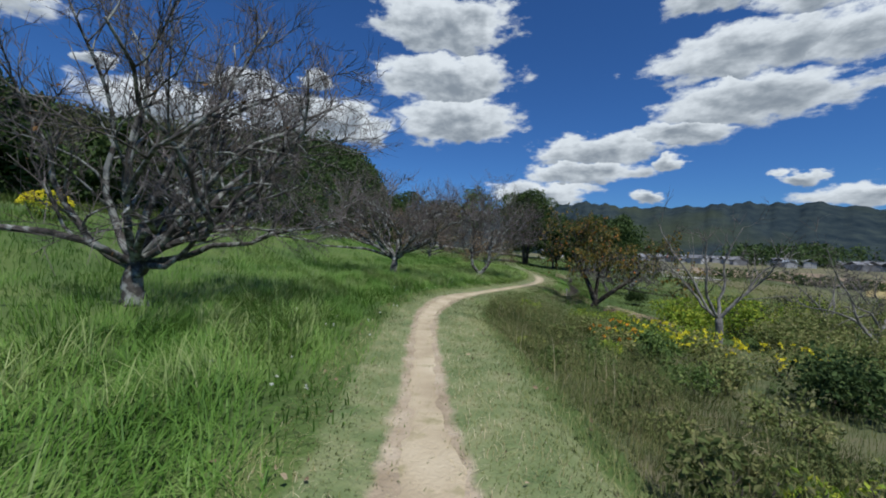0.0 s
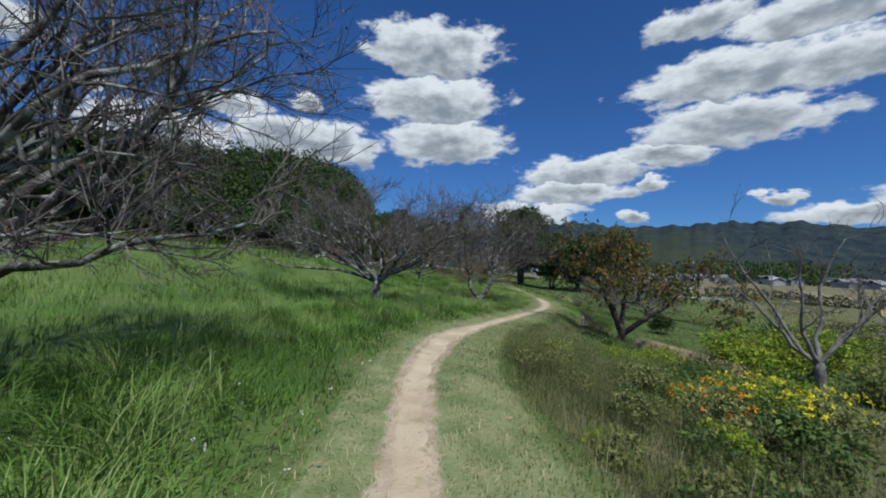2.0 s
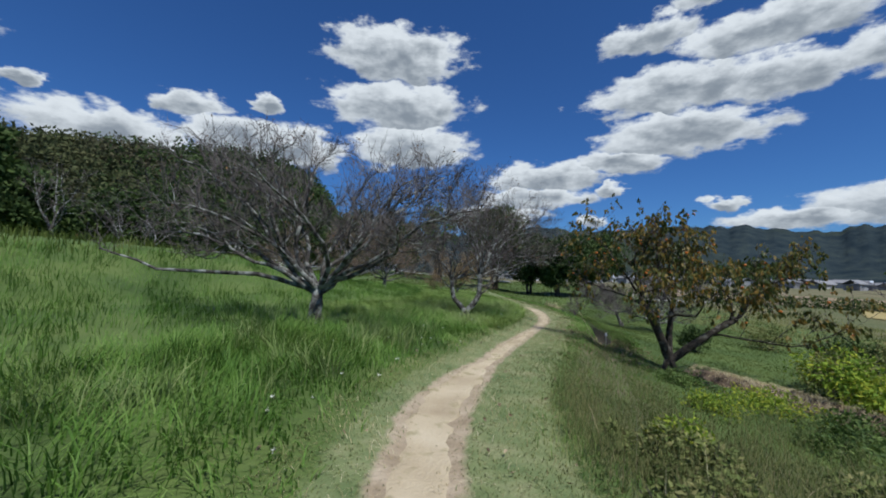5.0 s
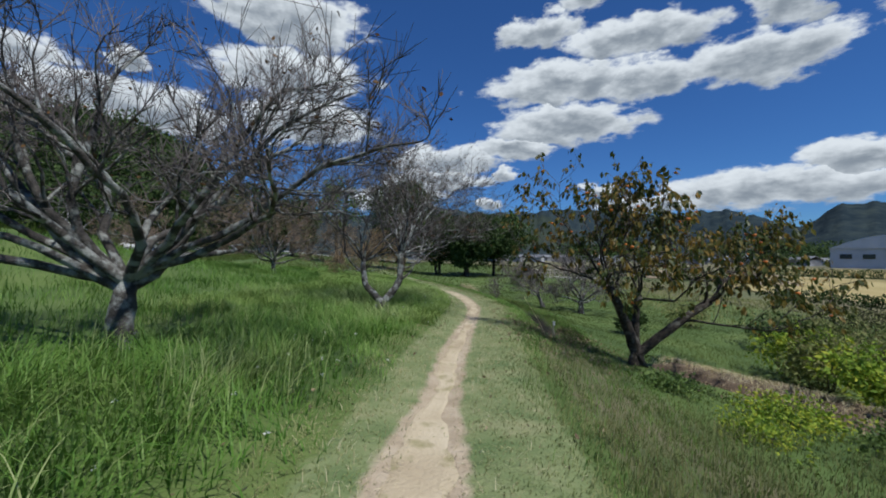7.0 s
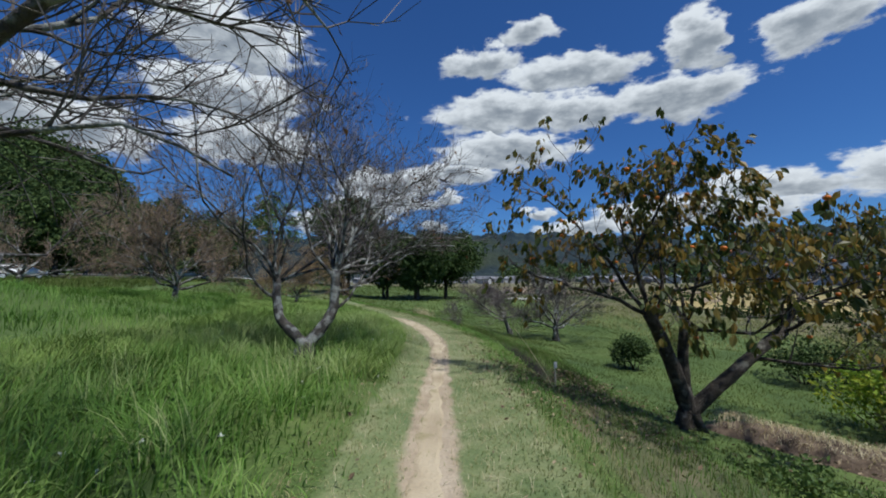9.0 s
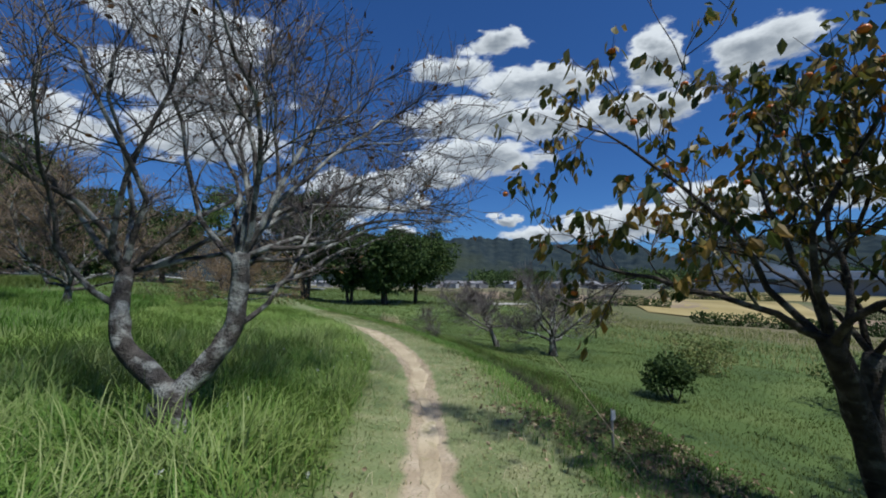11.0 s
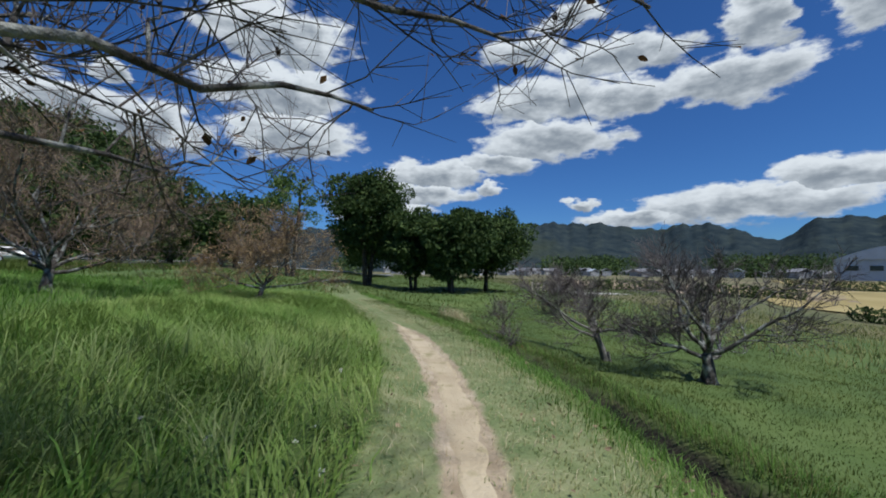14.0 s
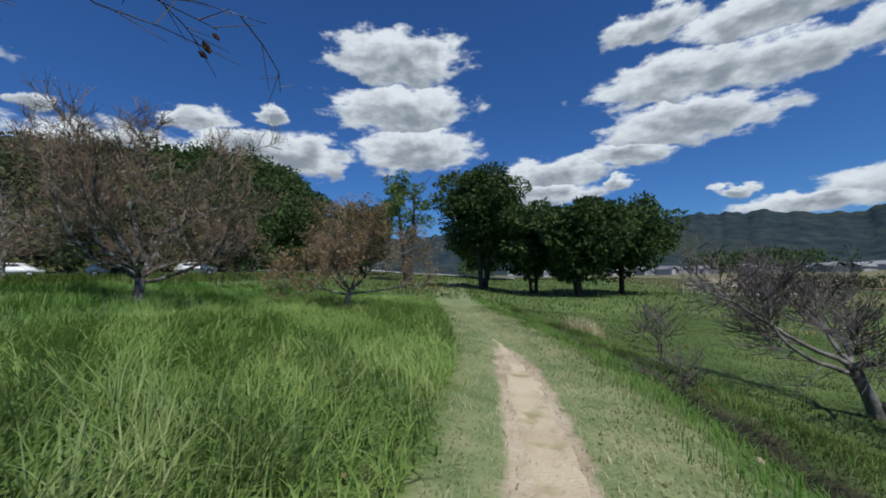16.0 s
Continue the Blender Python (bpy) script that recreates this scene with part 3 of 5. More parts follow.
    x, y = strip(rng, 26000, 11.5, 32.0, 8, 46)
    v, f = blades(rng, x, y, rng.uniform(0.12, 0.4, len(x)), rng.uniform(0.02, 0.04, len(x)), 0.7, 3)
    stuff("rough_grass", v, f, M["weed"], "rough olive grass below the terrace's edge", "grass")
    x, y = strip(rng, 34000, -12.0, 34.0, 44, 92)
    v, f = blades(rng, x, y, rng.uniform(0.1, 0.3, len(x)), rng.uniform(0.03, 0.06, len(x)), 0.5, 3)
    stuff("field_grass", v, f, M["terrace"], "green grass of the far meadow under trees", "grass")
    # long pale blades standing out of the meadow
    tx, ty = strip(rng, 120, -4.2, -1.35, -0.5, 28)
    x, y = np.repeat(tx, 42) + rng.normal(0, 0.13, 5040), np.repeat(ty, 42) + rng.normal(0, 0.13, 5040)
    v, f = blades(rng, x, y, rng.uniform(0.35, 0.78, len(x)), rng.uniform(0.008, 0.016, len(x)), 0.8, 5)
    stuff("long_blades", v, f, M["grass_pale"], "tufts of long pale arching blades above the meadow", "grass")


make_grass()

# ---- tree building ----


class Wood:
    """Gathers tapered tubes into one mesh."""

    def __init__(self):
        self.v, self.f, self.n = [], [], 0

    def tube(self, pts, r0, r1, sides, lumpy=0.0, rng=None):
        pts = np.asarray(pts)
        k = len(pts)
        tang = np.gradient(pts, axis=0)
        tang /= np.linalg.norm(tang, axis=1)[:, None] + 1e-9
        ref = np.array([0.31, 0.17, 0.93]) if abs(tang[0][2]) < 0.8 else np.array([0.9, 0.3, 0.1])
        a = np.cross(tang, ref)
        a /= np.linalg.norm(a, axis=1)[:, None] + 1e-9
        b = np.cross(tang, a)
        rad = r0 + (r1 - r0) * np.linspace(0, 1, k) ** 0.85
        ang = np.arange(sides) * 2 * np.pi / sides
        R = rad[:, None] * np.ones(sides)[None, :]
        if lumpy and rng is not None:
            R = R * (1 + rng.normal(0, lumpy, R.shape))
        ring = pts[:, None, :] + R[..., None] * (a[:, None, :] * np.cos(ang)[None, :, None] + b[:, None, :] * np.sin(ang)[None, :, None])
        idx = self.n + np.arange(k * sides).reshape(k, sides)
        nxt = np.roll(idx, -1, axis=1)
        self.f.append(np.stack([idx[:-1], nxt[:-1], nxt[1:], idx[1:]], -1).reshape(-1, 4))
        self.v.append(ring.reshape(-1, 3))
        self.n += k * sides
        if sides > 4:
            self.v.append(pts[-1][None, :] + tang[-1] * r1 * 0.5)
            tip = self.n
            self.n += 1
            last = idx[-1]
            self.f.append(np.stack([last, np.roll(last, -1), np.full(sides, tip), np.full(sides, tip)], -1))

    def mesh(self, name, mat, smooth_shade=True):
        quads = np.concatenate(self.f)
        tri = quads[:, 2] == quads[:, 3]
        return raw_mesh(name, np.concatenate(self.v), [quads[~tri], quads[tri][:, :3]], mat, smooth_shade)


def grow(rng, start, way, length, steps, wobble, lift, flat=-2.0):
    """A wandering line of points from start."""
    way = np.asarray(way, float)
    pts, p = [np.asarray(start, float)], np.asarray(start, float)
    for _ in range(steps):
        way = way + rng.normal(0, wobble, 3) + np.array([0, 0, lift])
        way[2] = max(way[2], flat)
        way = way / np.linalg.norm(way)
        p = p + way * length / steps
        pts.append(p)
    return np.array(pts)


def along(pts, t):
    s = t * (len(pts) - 1)
    i = min(int(s), len(pts) - 2)
    d = pts[i + 1] - pts[i]
    return pts[i] + d * (s - i), d / (np.linalg.norm(d) + 1e-9)


def sideways(rng, way, angle, up=0.0):
    r = rng.normal(0, 1, 3)
    r -= way * r.dot(way)
    r /= np.linalg.norm(r) + 1e-9
    d = way * math.cos(angle) + r * math.sin(angle) + np.array([0, 0, up])
    return d / np.linalg.norm(d)


def spread(az, el):
    a, e = radians(az), radians(el)
    return np.array([math.cos(a) * math.cos(e), math.sin(a) * math.cos(e), math.sin(e)])


def leaf_quads(rng, pos, way, size, hang=0.0, plain=False):
    """Pointed leaves, each folded along its rib, or plain lozenges for what is far off."""
    n = len(pos)
    way = way + rng.normal(0, 0.5, (n, 3))
    way[:, 2] -= hang
    way /= np.linalg.norm(way, axis=1)[:, None] + 1e-9
    side = np.cross(way, rng.normal(0, 1, (n, 3)))
    side /= np.linalg.norm(side, axis=1)[:, None] + 1e-9
    nor = np.cross(way, side)
    s = np.asarray(size).reshape(-1, 1) * np.ones((n, 1))
    p0, p3 = pos, pos + way * s
    m = pos + way * s * 0.42
    a, b = m + side * s * 0.27 + nor * s * 0.08, m - side * s * 0.27 + nor * s * 0.08
    if plain:
        v = np.stack([p0, a, p3, b], 1).reshape(-1, 3)
        return v, np.arange(4 * n).reshape(n, 4)
    m2 = pos + way * s * 0.75
    c, d = m2 + side * s * 0.17 + nor * s * 0.06, m2 - side * s * 0.17 + nor * s * 0.06
    v = np.stack([p0, a, c, p3, d, b], 1).reshape(-1, 3)
    base = (np.arange(n) * 6)[:, None]
    quads = np.concatenate([base + np.array([[0, 1, 2, 3]]), base + np.array([[0, 3, 4, 5]])])
    return v, quads


def crown_leaves(rng, centres, radii, per, size, squash=0.75):
    """Leaf sprays gathered on the skins of many lumps."""
    c = np.repeat(centres, per, axis=0)
    r = np.repeat(radii, per)
    d = rng.normal(0, 1, (len(c), 3))
    d /= np.linalg.norm(d, axis=1)[:, None]
    k = rng.uniform(0.55, 1.08, len(c)) ** 0.7
    pos = c + d * (r * k)[:, None] * np.array([1, 1, squash])
    return leaf_quads(rng, pos, d * 0.6 + rng.normal(0, 0.5, d.shape), rng.uniform(0.7, 1.3, len(c)) * size, 0.25, True)


def in_the_way(pts, x, y):
    """Whether a branch of a tree at x, y would hang into the walker's way."""
    wx, wy, wz = pts[:, 0] + x, pts[:, 1] + y, pts[:, 2] + land_at(x, y)
    return bool(np.any((np.abs(across(wx, wy)) < 0.75) & (wz - land(wx, wy) < 2.05)))


def fruit_tree(seed, x, y, trunk, limbs, radius, label, bark, twig, stems=(), branch=7, twigs=6, fine=3, leaves=0, leaf_size=0.05, leaf_mat=None,
               leaf_hang=0.5, reach=1.0, name="fruit_tree", fruits=0, lean=(0.0, 0.0), sink=0.12, twig_r=0.0042, droop=0.0, category="tree", skirt=0.35, top=99.0):
    """An old orchard tree. trunk: height and foot radius; limbs: (degrees round, degrees up, length, height on the trunk)."""
    rng = np.random.default_rng(seed)
    root = thing(name, x, y, land_at(x, y), label, category, "orchard trees")
    height, r = trunk
    w = Wood()
    bole = np.array([[lean[0] * t * height + 0.03 * math.sin(4 * t + seed), lean[1] * t * height + 0.03 * math.cos(3 * t + seed), -sink + t * (height + sink)] for t in np.linspace(0, 1, 7)])
    w.tube(bole, r * 1.18, r * 0.8, 10, 0.07, rng)
    for k in range(4):
        a = k * 1.6 + rng.uniform(0, 0.7)
        w.tube(np.array([[0.5 * r * math.cos(a), 0.5 * r * math.sin(a), 0.22], [1.0 * r * math.cos(a), 1.0 * r * math.sin(a), 0.06], [1.7 * r * math.cos(a), 1.7 * r * math.sin(a), -0.08]]), r * 0.55, r * 0.25, 6)
    part("trunk", w.mesh("trunk", bark), root)
    start_points = []
    for az, el, length, up in limbs:
        p, _ = along(bole, min(0.999, (up + sink) / (height + sink)))
        start_points.append((p, az, el, length, r * 0.45))
    for az, el, length, thick, sprouts, *elbow in stems:
        s = grow(rng, bole[-2], spread(az, el), length, 7, 0.045, 0.0)
        for az2, el2, length2 in elbow:
            s = np.concatenate([s[:-1], grow(rng, s[-1], spread(az2, el2), length2, 7, 0.06, 0.0)])
            for _ in range(4):
                s[1:-1] = (s[:-2] + 2 * s[1:-1] + s[2:]) / 4
        sw = Wood()
        sw.tube(s, thick, thick * 0.72, 9, 0.08, rng)
        part("stem", sw.mesh("stem", bark), root)
        for a2, e2, l2, f2 in sprouts:
            p, _ = along(s, f2)
            start_points.append((p, a2, e2, l2, thick * 0.29))
    fine_wood, tips, ways = Wood(), [], []
    for p, az, el, length, thick in start_points:
        lw = Wood()
        limb = grow(rng, p, spread(az, el), length, 10, 0.22, 0.02 - droop, 0.03 if el > 5 else -0.15)
        while len(limb) > 6 and in_the_way(limb, x, y):
            limb = limb[:-1]
            length *= 0.9
        limb[:, 2] = np.minimum(limb[:, 2], top) + 0.3 * np.maximum(limb[:, 2] - top, 0)
        lw.tube(limb, thick, thick * 0.16 + 0.004, 7, 0.07, rng)
        subs = []
        for i in range(branch):
            t = 0.22 + 0.78 * (i + rng.uniform(0, 1)) / branch
            q, d = along(limb, min(t, 0.995))
            ln = length * rng.uniform(0.28, 0.5) * (1.15 - 0.6 * t) * reach
            b = grow(rng, q, sideways(rng, d, rng.uniform(0.5, 1.15), 0.12), ln, 6, 0.2, 0.02)
            b[:, 2] = np.minimum(b[:, 2], top + 0.3) + 0.3 * np.maximum(b[:, 2] - top - 0.3, 0)
            if b[:, 2].min() < skirt or in_the_way(b, x, y):
                continue
            rb = max(0.006, thick * 0.42 * (1.1 - 0.75 * t))
            lw.tube(b, rb, rb * 0.3, 5)
            subs.append((b, ln, rb))
        subs.append((limb[-6:], length * 0.5, thick * 0.3))
        part("limb", lw.mesh("limb", bark), root)
        for b, ln, rb in subs:
            for i in range(twigs):
                t = rng.uniform(0.2, 1.0)
                q, d = along(b, min(t, 0.995))
                tl = rng.uniform(0.3, 0.75) * min(1.0, 0.45 + ln * 0.4) * reach
                g = grow(rng, q, sideways(rng, d, rng.uniform(0.4, 1.1), 0.18), tl, 3, 0.2, 0.04)
                if g[:, 2].min() < skirt or in_the_way(g, x, y):
                    continue
                fine_wood.tube(g, twig_r * 1.5, twig_r * 0.7, 3)
                tips.append(g[-1])
                ways.append(g[-1] - g[-2])
                for j in range(fine):
                    q2, d2 = along(g, rng.uniform(0.2, 0.95))
                    h = grow(rng, q2, sideways(rng, d2, rng.uniform(0.4, 0.9), 0.2), tl * rng.uniform(0.35, 0.7), 1, 0.2, 0.05)
                    fine_wood.tube(h, twig_r * 0.9, twig_r * 0.5, 3)
                    tips.append(h[-1])
                    ways.append(h[-1] - h[-2])
    part("twig_tangle", fine_wood.mesh("twig_tangle", twig, False), root, "fine tangled bare twigs", "stuff")
    tips, ways = np.array(tips), np.array(ways)
    if leaves:
        pick = rng.integers(0, len(tips), leaves)
        wy = ways[pick] / (np.linalg.norm(ways[pick], axis=1)[:, None] + 1e-9)
        v, f = leaf_quads(rng, tips[pick] + rng.normal(0, 0.03, (leaves, 3)), wy, rng.uniform(0.6, 1.25, leaves) * leaf_size, leaf_hang)
        part("foliage", raw_mesh("foliage", v, f, leaf_mat), root, "", "stuff")
    if fruits:
        bm = bmesh.new()
        bmesh.ops.create_icosphere(bm, subdivisions=2, radius=0.034)
        for vert in bm.verts:
            vert.co.z *= 0.86
            if vert.co.z > 0.022:
                vert.co.z -= 0.007
        me = bm_mesh("fruit", bm, M["fruit"], True)
        bm = bmesh.new()
        bmesh.ops.create_cone(bm, cap_ends=True, segments=4, radius1=0.02, radius2=0.008, depth=0.008, matrix=Matrix.Translation((0, 0, 0.026)))
        cap = bm_mesh("calyx", bm, M["persimmon_leaf"])
        for i in rng.choice(len(tips), fruits, replace=False):
            o = part("fruit", me, root, "ripe orange persimmon")
            o.location = tips[i] - np.array([0, 0, 0.04])
            part("calyx", cap, o, "dry leafy calyx")
    return root


M_BARE = "bare old fruit tree with lichened bark"
# spreading tree by the start of the walk
fruit_tree(21, -5.9, 6.75, (0.78, 0.165), [(178, 50, 4.6, 0.7), (205, 32, 4.0, 0.65), (240, 45, 4.4, 0.7), (300, 42, 4.2, 0.7), (345, 30, 5.2, 0.75), (330, 60, 5.2, 0.75), (20, 56, 5.6, 0.75), (2, 62, 5.4, 0.78), (12, 32, 5.4, 0.75), (28, 30, 5.0, 0.75), (42, 42, 4.4, 0.75),
           (60, 62, 5.0, 0.75), (150, 62, 5.0, 0.75), (356, 11, 2.8, 0.5), (275, 60, 5.0, 0.75), (25, 16, 3.8, 0.7), (352, 46, 5.6, 0.76), (8, 44, 5.6, 0.77)], 0.16, M_BARE + " in tall grass", M["bark"], M["twig"],
           twig_r=0.0044, skirt=1.0, branch=10, twigs=9, fine=5, leaves=420, leaf_size=0.055, leaf_mat=M["dead_leaf"])
# vase-shaped tree in the meadow
fruit_tree(22, -3.2, 17.2, (0.85, 0.15), [(182, 20, 3.2, 0.75), (172, 30, 5.0, 0.8), (165, 42, 4.6, 0.85), (190, 36, 4.7, 0.82), (150, 52, 3.7, 0.85), (352, 44, 4.2, 0.85), (348, 28, 4.0, 0.8), (10, 52, 3.8, 0.85), (340, 56, 3.6, 0.85), (175, 58, 3.7, 0.85),
           (355, 20, 3.6, 0.75), (60, 58, 3.4, 0.85), (110, 54, 3.4, 0.85), (250, 48, 3.5, 0.82), (300, 46, 3.6, 0.82), (225, 35, 4.0, 0.8), (85, 42, 4.0, 0.85)], 0.12, M_BARE + ", vase-shaped, in tall grass", M["bark"], M["twig"],
           twig_r=0.0044, skirt=1.5, droop=0.022, top=4.1, branch=11, twigs=9, fine=5, leaves=520, leaf_size=0.06, leaf_mat=M["dead_leaf"])
# forked tree close to the path
fruit_tree(23, 0.6, 21.3, (0.34, 0.15), [], 0.17, M_BARE + ", forked low beside the path", M["bark"], M["twig"],
           stems=[(5, 56, 0.7, 0.1, [(-28, 56, 3.6, 0.98), (-34, 24, 2.5, 0.98), (60, 76, 3.4, 0.98), (150, 62, 3.2, 0.95), (10, 42, 3.2, 0.95), (62, 14, 3.4, 0.95), (50, 19, 3.3, 0.98), (75, 17, 3.7, 0.9), (68, 25, 4.0, 0.98), (66, 42, 4.4, 0.98), (70, 33, 5.2, 0.95), (56, 38, 5.2, 0.98), (80, 45, 4.8, 0.95), (-70, 62, 3.0, 0.95),
                                          (-18, 34, 1.9, 0.5), (110, 52, 3.2, 0.9), (45, 26, 3.2, 0.75), (-5, 68, 3.6, 0.98)], (70, 82, 0.7)),
                  (166, 42, 0.62, 0.095, [(150, 60, 3.6, 0.98), (62, 60, 3.8, 0.98), (200, 50, 3.2, 0.98), (240, 60, 3.0, 0.95), (-30, 70, 3.4, 0.98), (165, 26, 2.4, 0.75), (100, 78, 3.8, 0.98), (56, 14, 4.9, 0.98), (52, 22, 5.0, 0.95)], (110, 76, 0.7))],
           twig_r=0.0034, skirt=1.2, branch=9, twigs=8, fine=4, leaves=1000, leaf_size=0.062, leaf_mat=M["dead_leaf"])
# persimmon on the lower terrace
fruit_tree(24, 5.75, 18.42, (0.3, 0.15), [], 0.15, "persimmon tree with yellowing leaves and orange fruit on the terrace", M["bark_dark"], M["twig"],
           stems=[(150, 72, 1.6, 0.12, [(160, 42, 2.3, 0.98), (120, 45, 2.4, 0.95), (200, 50, 2.2, 0.9), (90, 62, 2.3, 0.98), (230, 42, 2.2, 0.85), (105, 46, 3.0, 0.95)]),
                  (60, 80, 1.3, 0.1, [(60, 45, 2.4, 0.98), (20, 60, 2.4, 0.95), (300, 55, 2.3, 0.98), (270, 35, 2.4, 0.9)]),
                  (-28, 38, 1.9, 0.11, [(-28, 62, 2.4, 0.98), (-60, 30, 2.3, 0.95), (10, 30, 2.4, 0.95), (-30, -4, 3.0, 0.6), (-90, 50, 2.2, 0.9)])],
           branch=7, twigs=5, fine=2, leaves=6200, leaf_size=0.125, leaf_mat=M["persimmon_leaf"], leaf_hang=2.0, fruits=95, name="persimmon_tree", droop=0.01)
# pale bare tree among the weeds
fruit_tree(25, 7.25, 12.0, (0.95, 0.11), [(172, 50, 3.3, 0.9), (185, 22, 2.6, 0.95), (5, 28, 2.8, 0.9), (40, 48, 2.8, 0.95), (330, 44, 2.6, 0.95), (100, 50, 2.6, 0.95)], 0.11,
           "pale bare fruit tree with sparse twigs among weeds", M["bark_pale"], M["twig"], branch=6, twigs=4, fine=2)
fruit_tree(31, 12.0, 12.6, (0.6, 0.1), [(175, 60, 3.0, 0.55), (120, 50, 2.6, 0.55), (20, 50, 2.6, 0.55), (250, 45, 2.4, 0.55)], 0.1,
           "bare grey tree behind the weedy slope", M["bark_pale"], M["twig"], branch=6, twigs=4, fine=2)
# low trees on the terrace
fruit_tree(26, 10.04, 29.57, (0.75, 0.085), [(165, 32, 2.2, 0.7), (110, 50, 1.9, 0.75), (20, 38, 1.9, 0.75), (200, 14, 1.9, 0.6), (300, 30, 1.8, 0.7), (60, 55, 1.8, 0.75), (240, 40, 1.8, 0.7)], 0.085,
           "small bare fruit tree with knotty limbs on the terrace", M["bark_pale"], M["twig"], branch=10, twigs=9, fine=5, twig_r=0.005, lean=(-0.35, 0.1), leaves=300, leaf_size=0.045, leaf_mat=M["dead_leaf"])
fruit_tree(27, 10.85, 27.5, (0.6, 0.12), [(178, 12, 1.9, 0.5), (150, 40, 2.2, 0.6), (100, 52, 2.2, 0.6), (10, 35, 2.8, 0.6), (350, 10, 2.6, 0.5), (300, 28, 2.4, 0.6), (240, 40, 2.2, 0.6), (45, 55, 2.5, 0.6)], 0.12,
           "low gnarled bare fruit tree spreading over the terrace", M["bark"], M["twig"], branch=11, twigs=9, fine=4, twig_r=0.005)
# brownish trees further on
fruit_tree(28, 1.42, 35.8, (0.55, 0.085), [(172, 30, 2.6, 0.5), (140, 45, 2.5, 0.55), (60, 52, 2.4, 0.55), (10, 34, 2.7, 0.55), (355, 10, 2.6, 0.45), (230, 38, 2.4, 0.55), (300, 36, 2.4, 0.55), (190, 12, 2.2, 0.45)], 0.085,
           "small russet-twigged fruit tree with withered leaves", M["bark"], M["twig_red"], branch=11, twigs=10, fine=5, leaves=12000, leaf_size=0.055, leaf_mat=M["russet_leaf"], lean=(0.25, 0))
fruit_tree(29, -3.4, 34.3, (0.6, 0.12), [(178, 26, 4.0, 0.55), (150, 48, 4.2, 0.6), (95, 60, 4.2, 0.6), (25, 40, 4.2, 0.6), (355, 14, 3.8, 0.5), (230, 36, 3.8, 0.6), (300, 40, 3.8, 0.6), (270, 60, 4.0, 0.6), (200, 55, 4.2, 0.6), (50, 55, 4.2, 0.6)], 0.12,
           "wide fruit tree with dense reddish-brown twigs", M["bark"], M["twig_red"], branch=12, twigs=12, fine=6, twig_r=0.006, leaves=8000, leaf_size=0.045, leaf_mat=M["russet_leaf"])
fruit_tree(30, -8.6, 35.0, (0.6, 0.12), [(178, 30, 3.2, 0.55), (140, 55, 3.6, 0.6), (60, 58, 3.6, 0.6), (5, 30, 3.4, 0.55), (250, 45, 3.2, 0.6), (310, 40, 3.2, 0.6)], 0.12,
           "bare fruit tree with brown twigs up the slope", M["bark"], M["twig_red"], branch=10, twigs=10, fine=5, twig_r=0.006, leaves=1500, leaf_size=0.045, leaf_mat=M["russet_leaf"])


def leafy_tree(seed, x, y, height, radius, label, trunks=1, clear=0.2, leaf=M["evergreen"], lumps=46, per=150, size=0.3, name="evergreen_tree", airy=False, low=None):
    rng = np.random.default_rng(seed)
    root = thing(name, x, y, land_at(x, y), label, "tree", "trees in the distance")
    base_z = height * clear
    for k in range(trunks):
        w = Wood()
        a = rng.uniform(0, 6.28) + k * 2.2
        lean = np.array([math.cos(a), math.sin(a), 0]) * (0.10 if trunks > 1 else 0.03)
        off = np.array([math.cos(a), math.sin(a), 0]) * (0.28 * (trunks > 1)) * (0.5 + 0.3 * k)
        line = np.array([off + lean * t * height * 0.8 + np.array([0, 0, -0.2 + t * height * 0.8]) for t in np.linspace(0, 1, 7)]) + rng.normal(0, 0.03, (7, 3)) * np.linspace(0, 1, 7)[:, None]
        rr = 0.028 * height / (trunks ** 0.4)
        w.tube(line, rr * 1.15, rr * 0.25, 9, 0.05, rng)
        part("trunk", w.mesh("trunk", M["bark_dark"]), root)
        for i in range(6):
            lw = Wood()
            q, d = along(line, rng.uniform(0.28, 0.95))
            g = grow(rng, q, sideways(rng, d, rng.uniform(0.6, 1.2), 0.2), radius * rng.uniform(0.5, 0.9), 6, 0.15, 0.05)
            lw.tube(g, rr * 0.4, rr * 0.1, 6)
            part("limb", lw.mesh("limb", M["bark_dark"]), root)
    mid = np.array([0, 0, (base_z + height) / 2])
    half = (height - base_z) / 2
    centres, radii = [], []
    for i in range(lumps):
        d = rng.normal(0, 1, 3)
        d /= np.linalg.norm(d)
        k = rng.uniform(0.3, 1.0) ** 0.6
        swollen = 1.0 + 0.12 * math.sin(3 * math.atan2(d[1], d[0]) + seed)
        centres.append(mid + d * k * np.array([radius * swollen, radius * swollen, half]) * 0.82)
        radii.append(rng.uniform(0.22, 0.34) * radius * (0.55 if airy else 1.0))
    v, f = crown_leaves(rng, np.array(centres), np.array(radii), per, size)
    part("crown", raw_mesh("crown", v, f, leaf), root, "", "stuff")
    return root


for i, (sx_, sy_) in enumerate([(8.2, 31.6), (9.6, 34.2), (7.2, 29.6)]):
    fruit_tree(80 + i, sx_, sy_, (0.35, 0.02), [(170, 40, 0.6, 0.3), (100, 65, 0.7, 0.35), (10, 45, 0.6, 0.33), (280, 60, 0.6, 0.34)], 0.02,
               "thin leafless sapling beside the ditch", M["bark_dark"], M["twig"], branch=4, twigs=4, fine=2, leaves=40, leaf_size=0.05, leaf_mat=M["dead_leaf"], name="sapling")

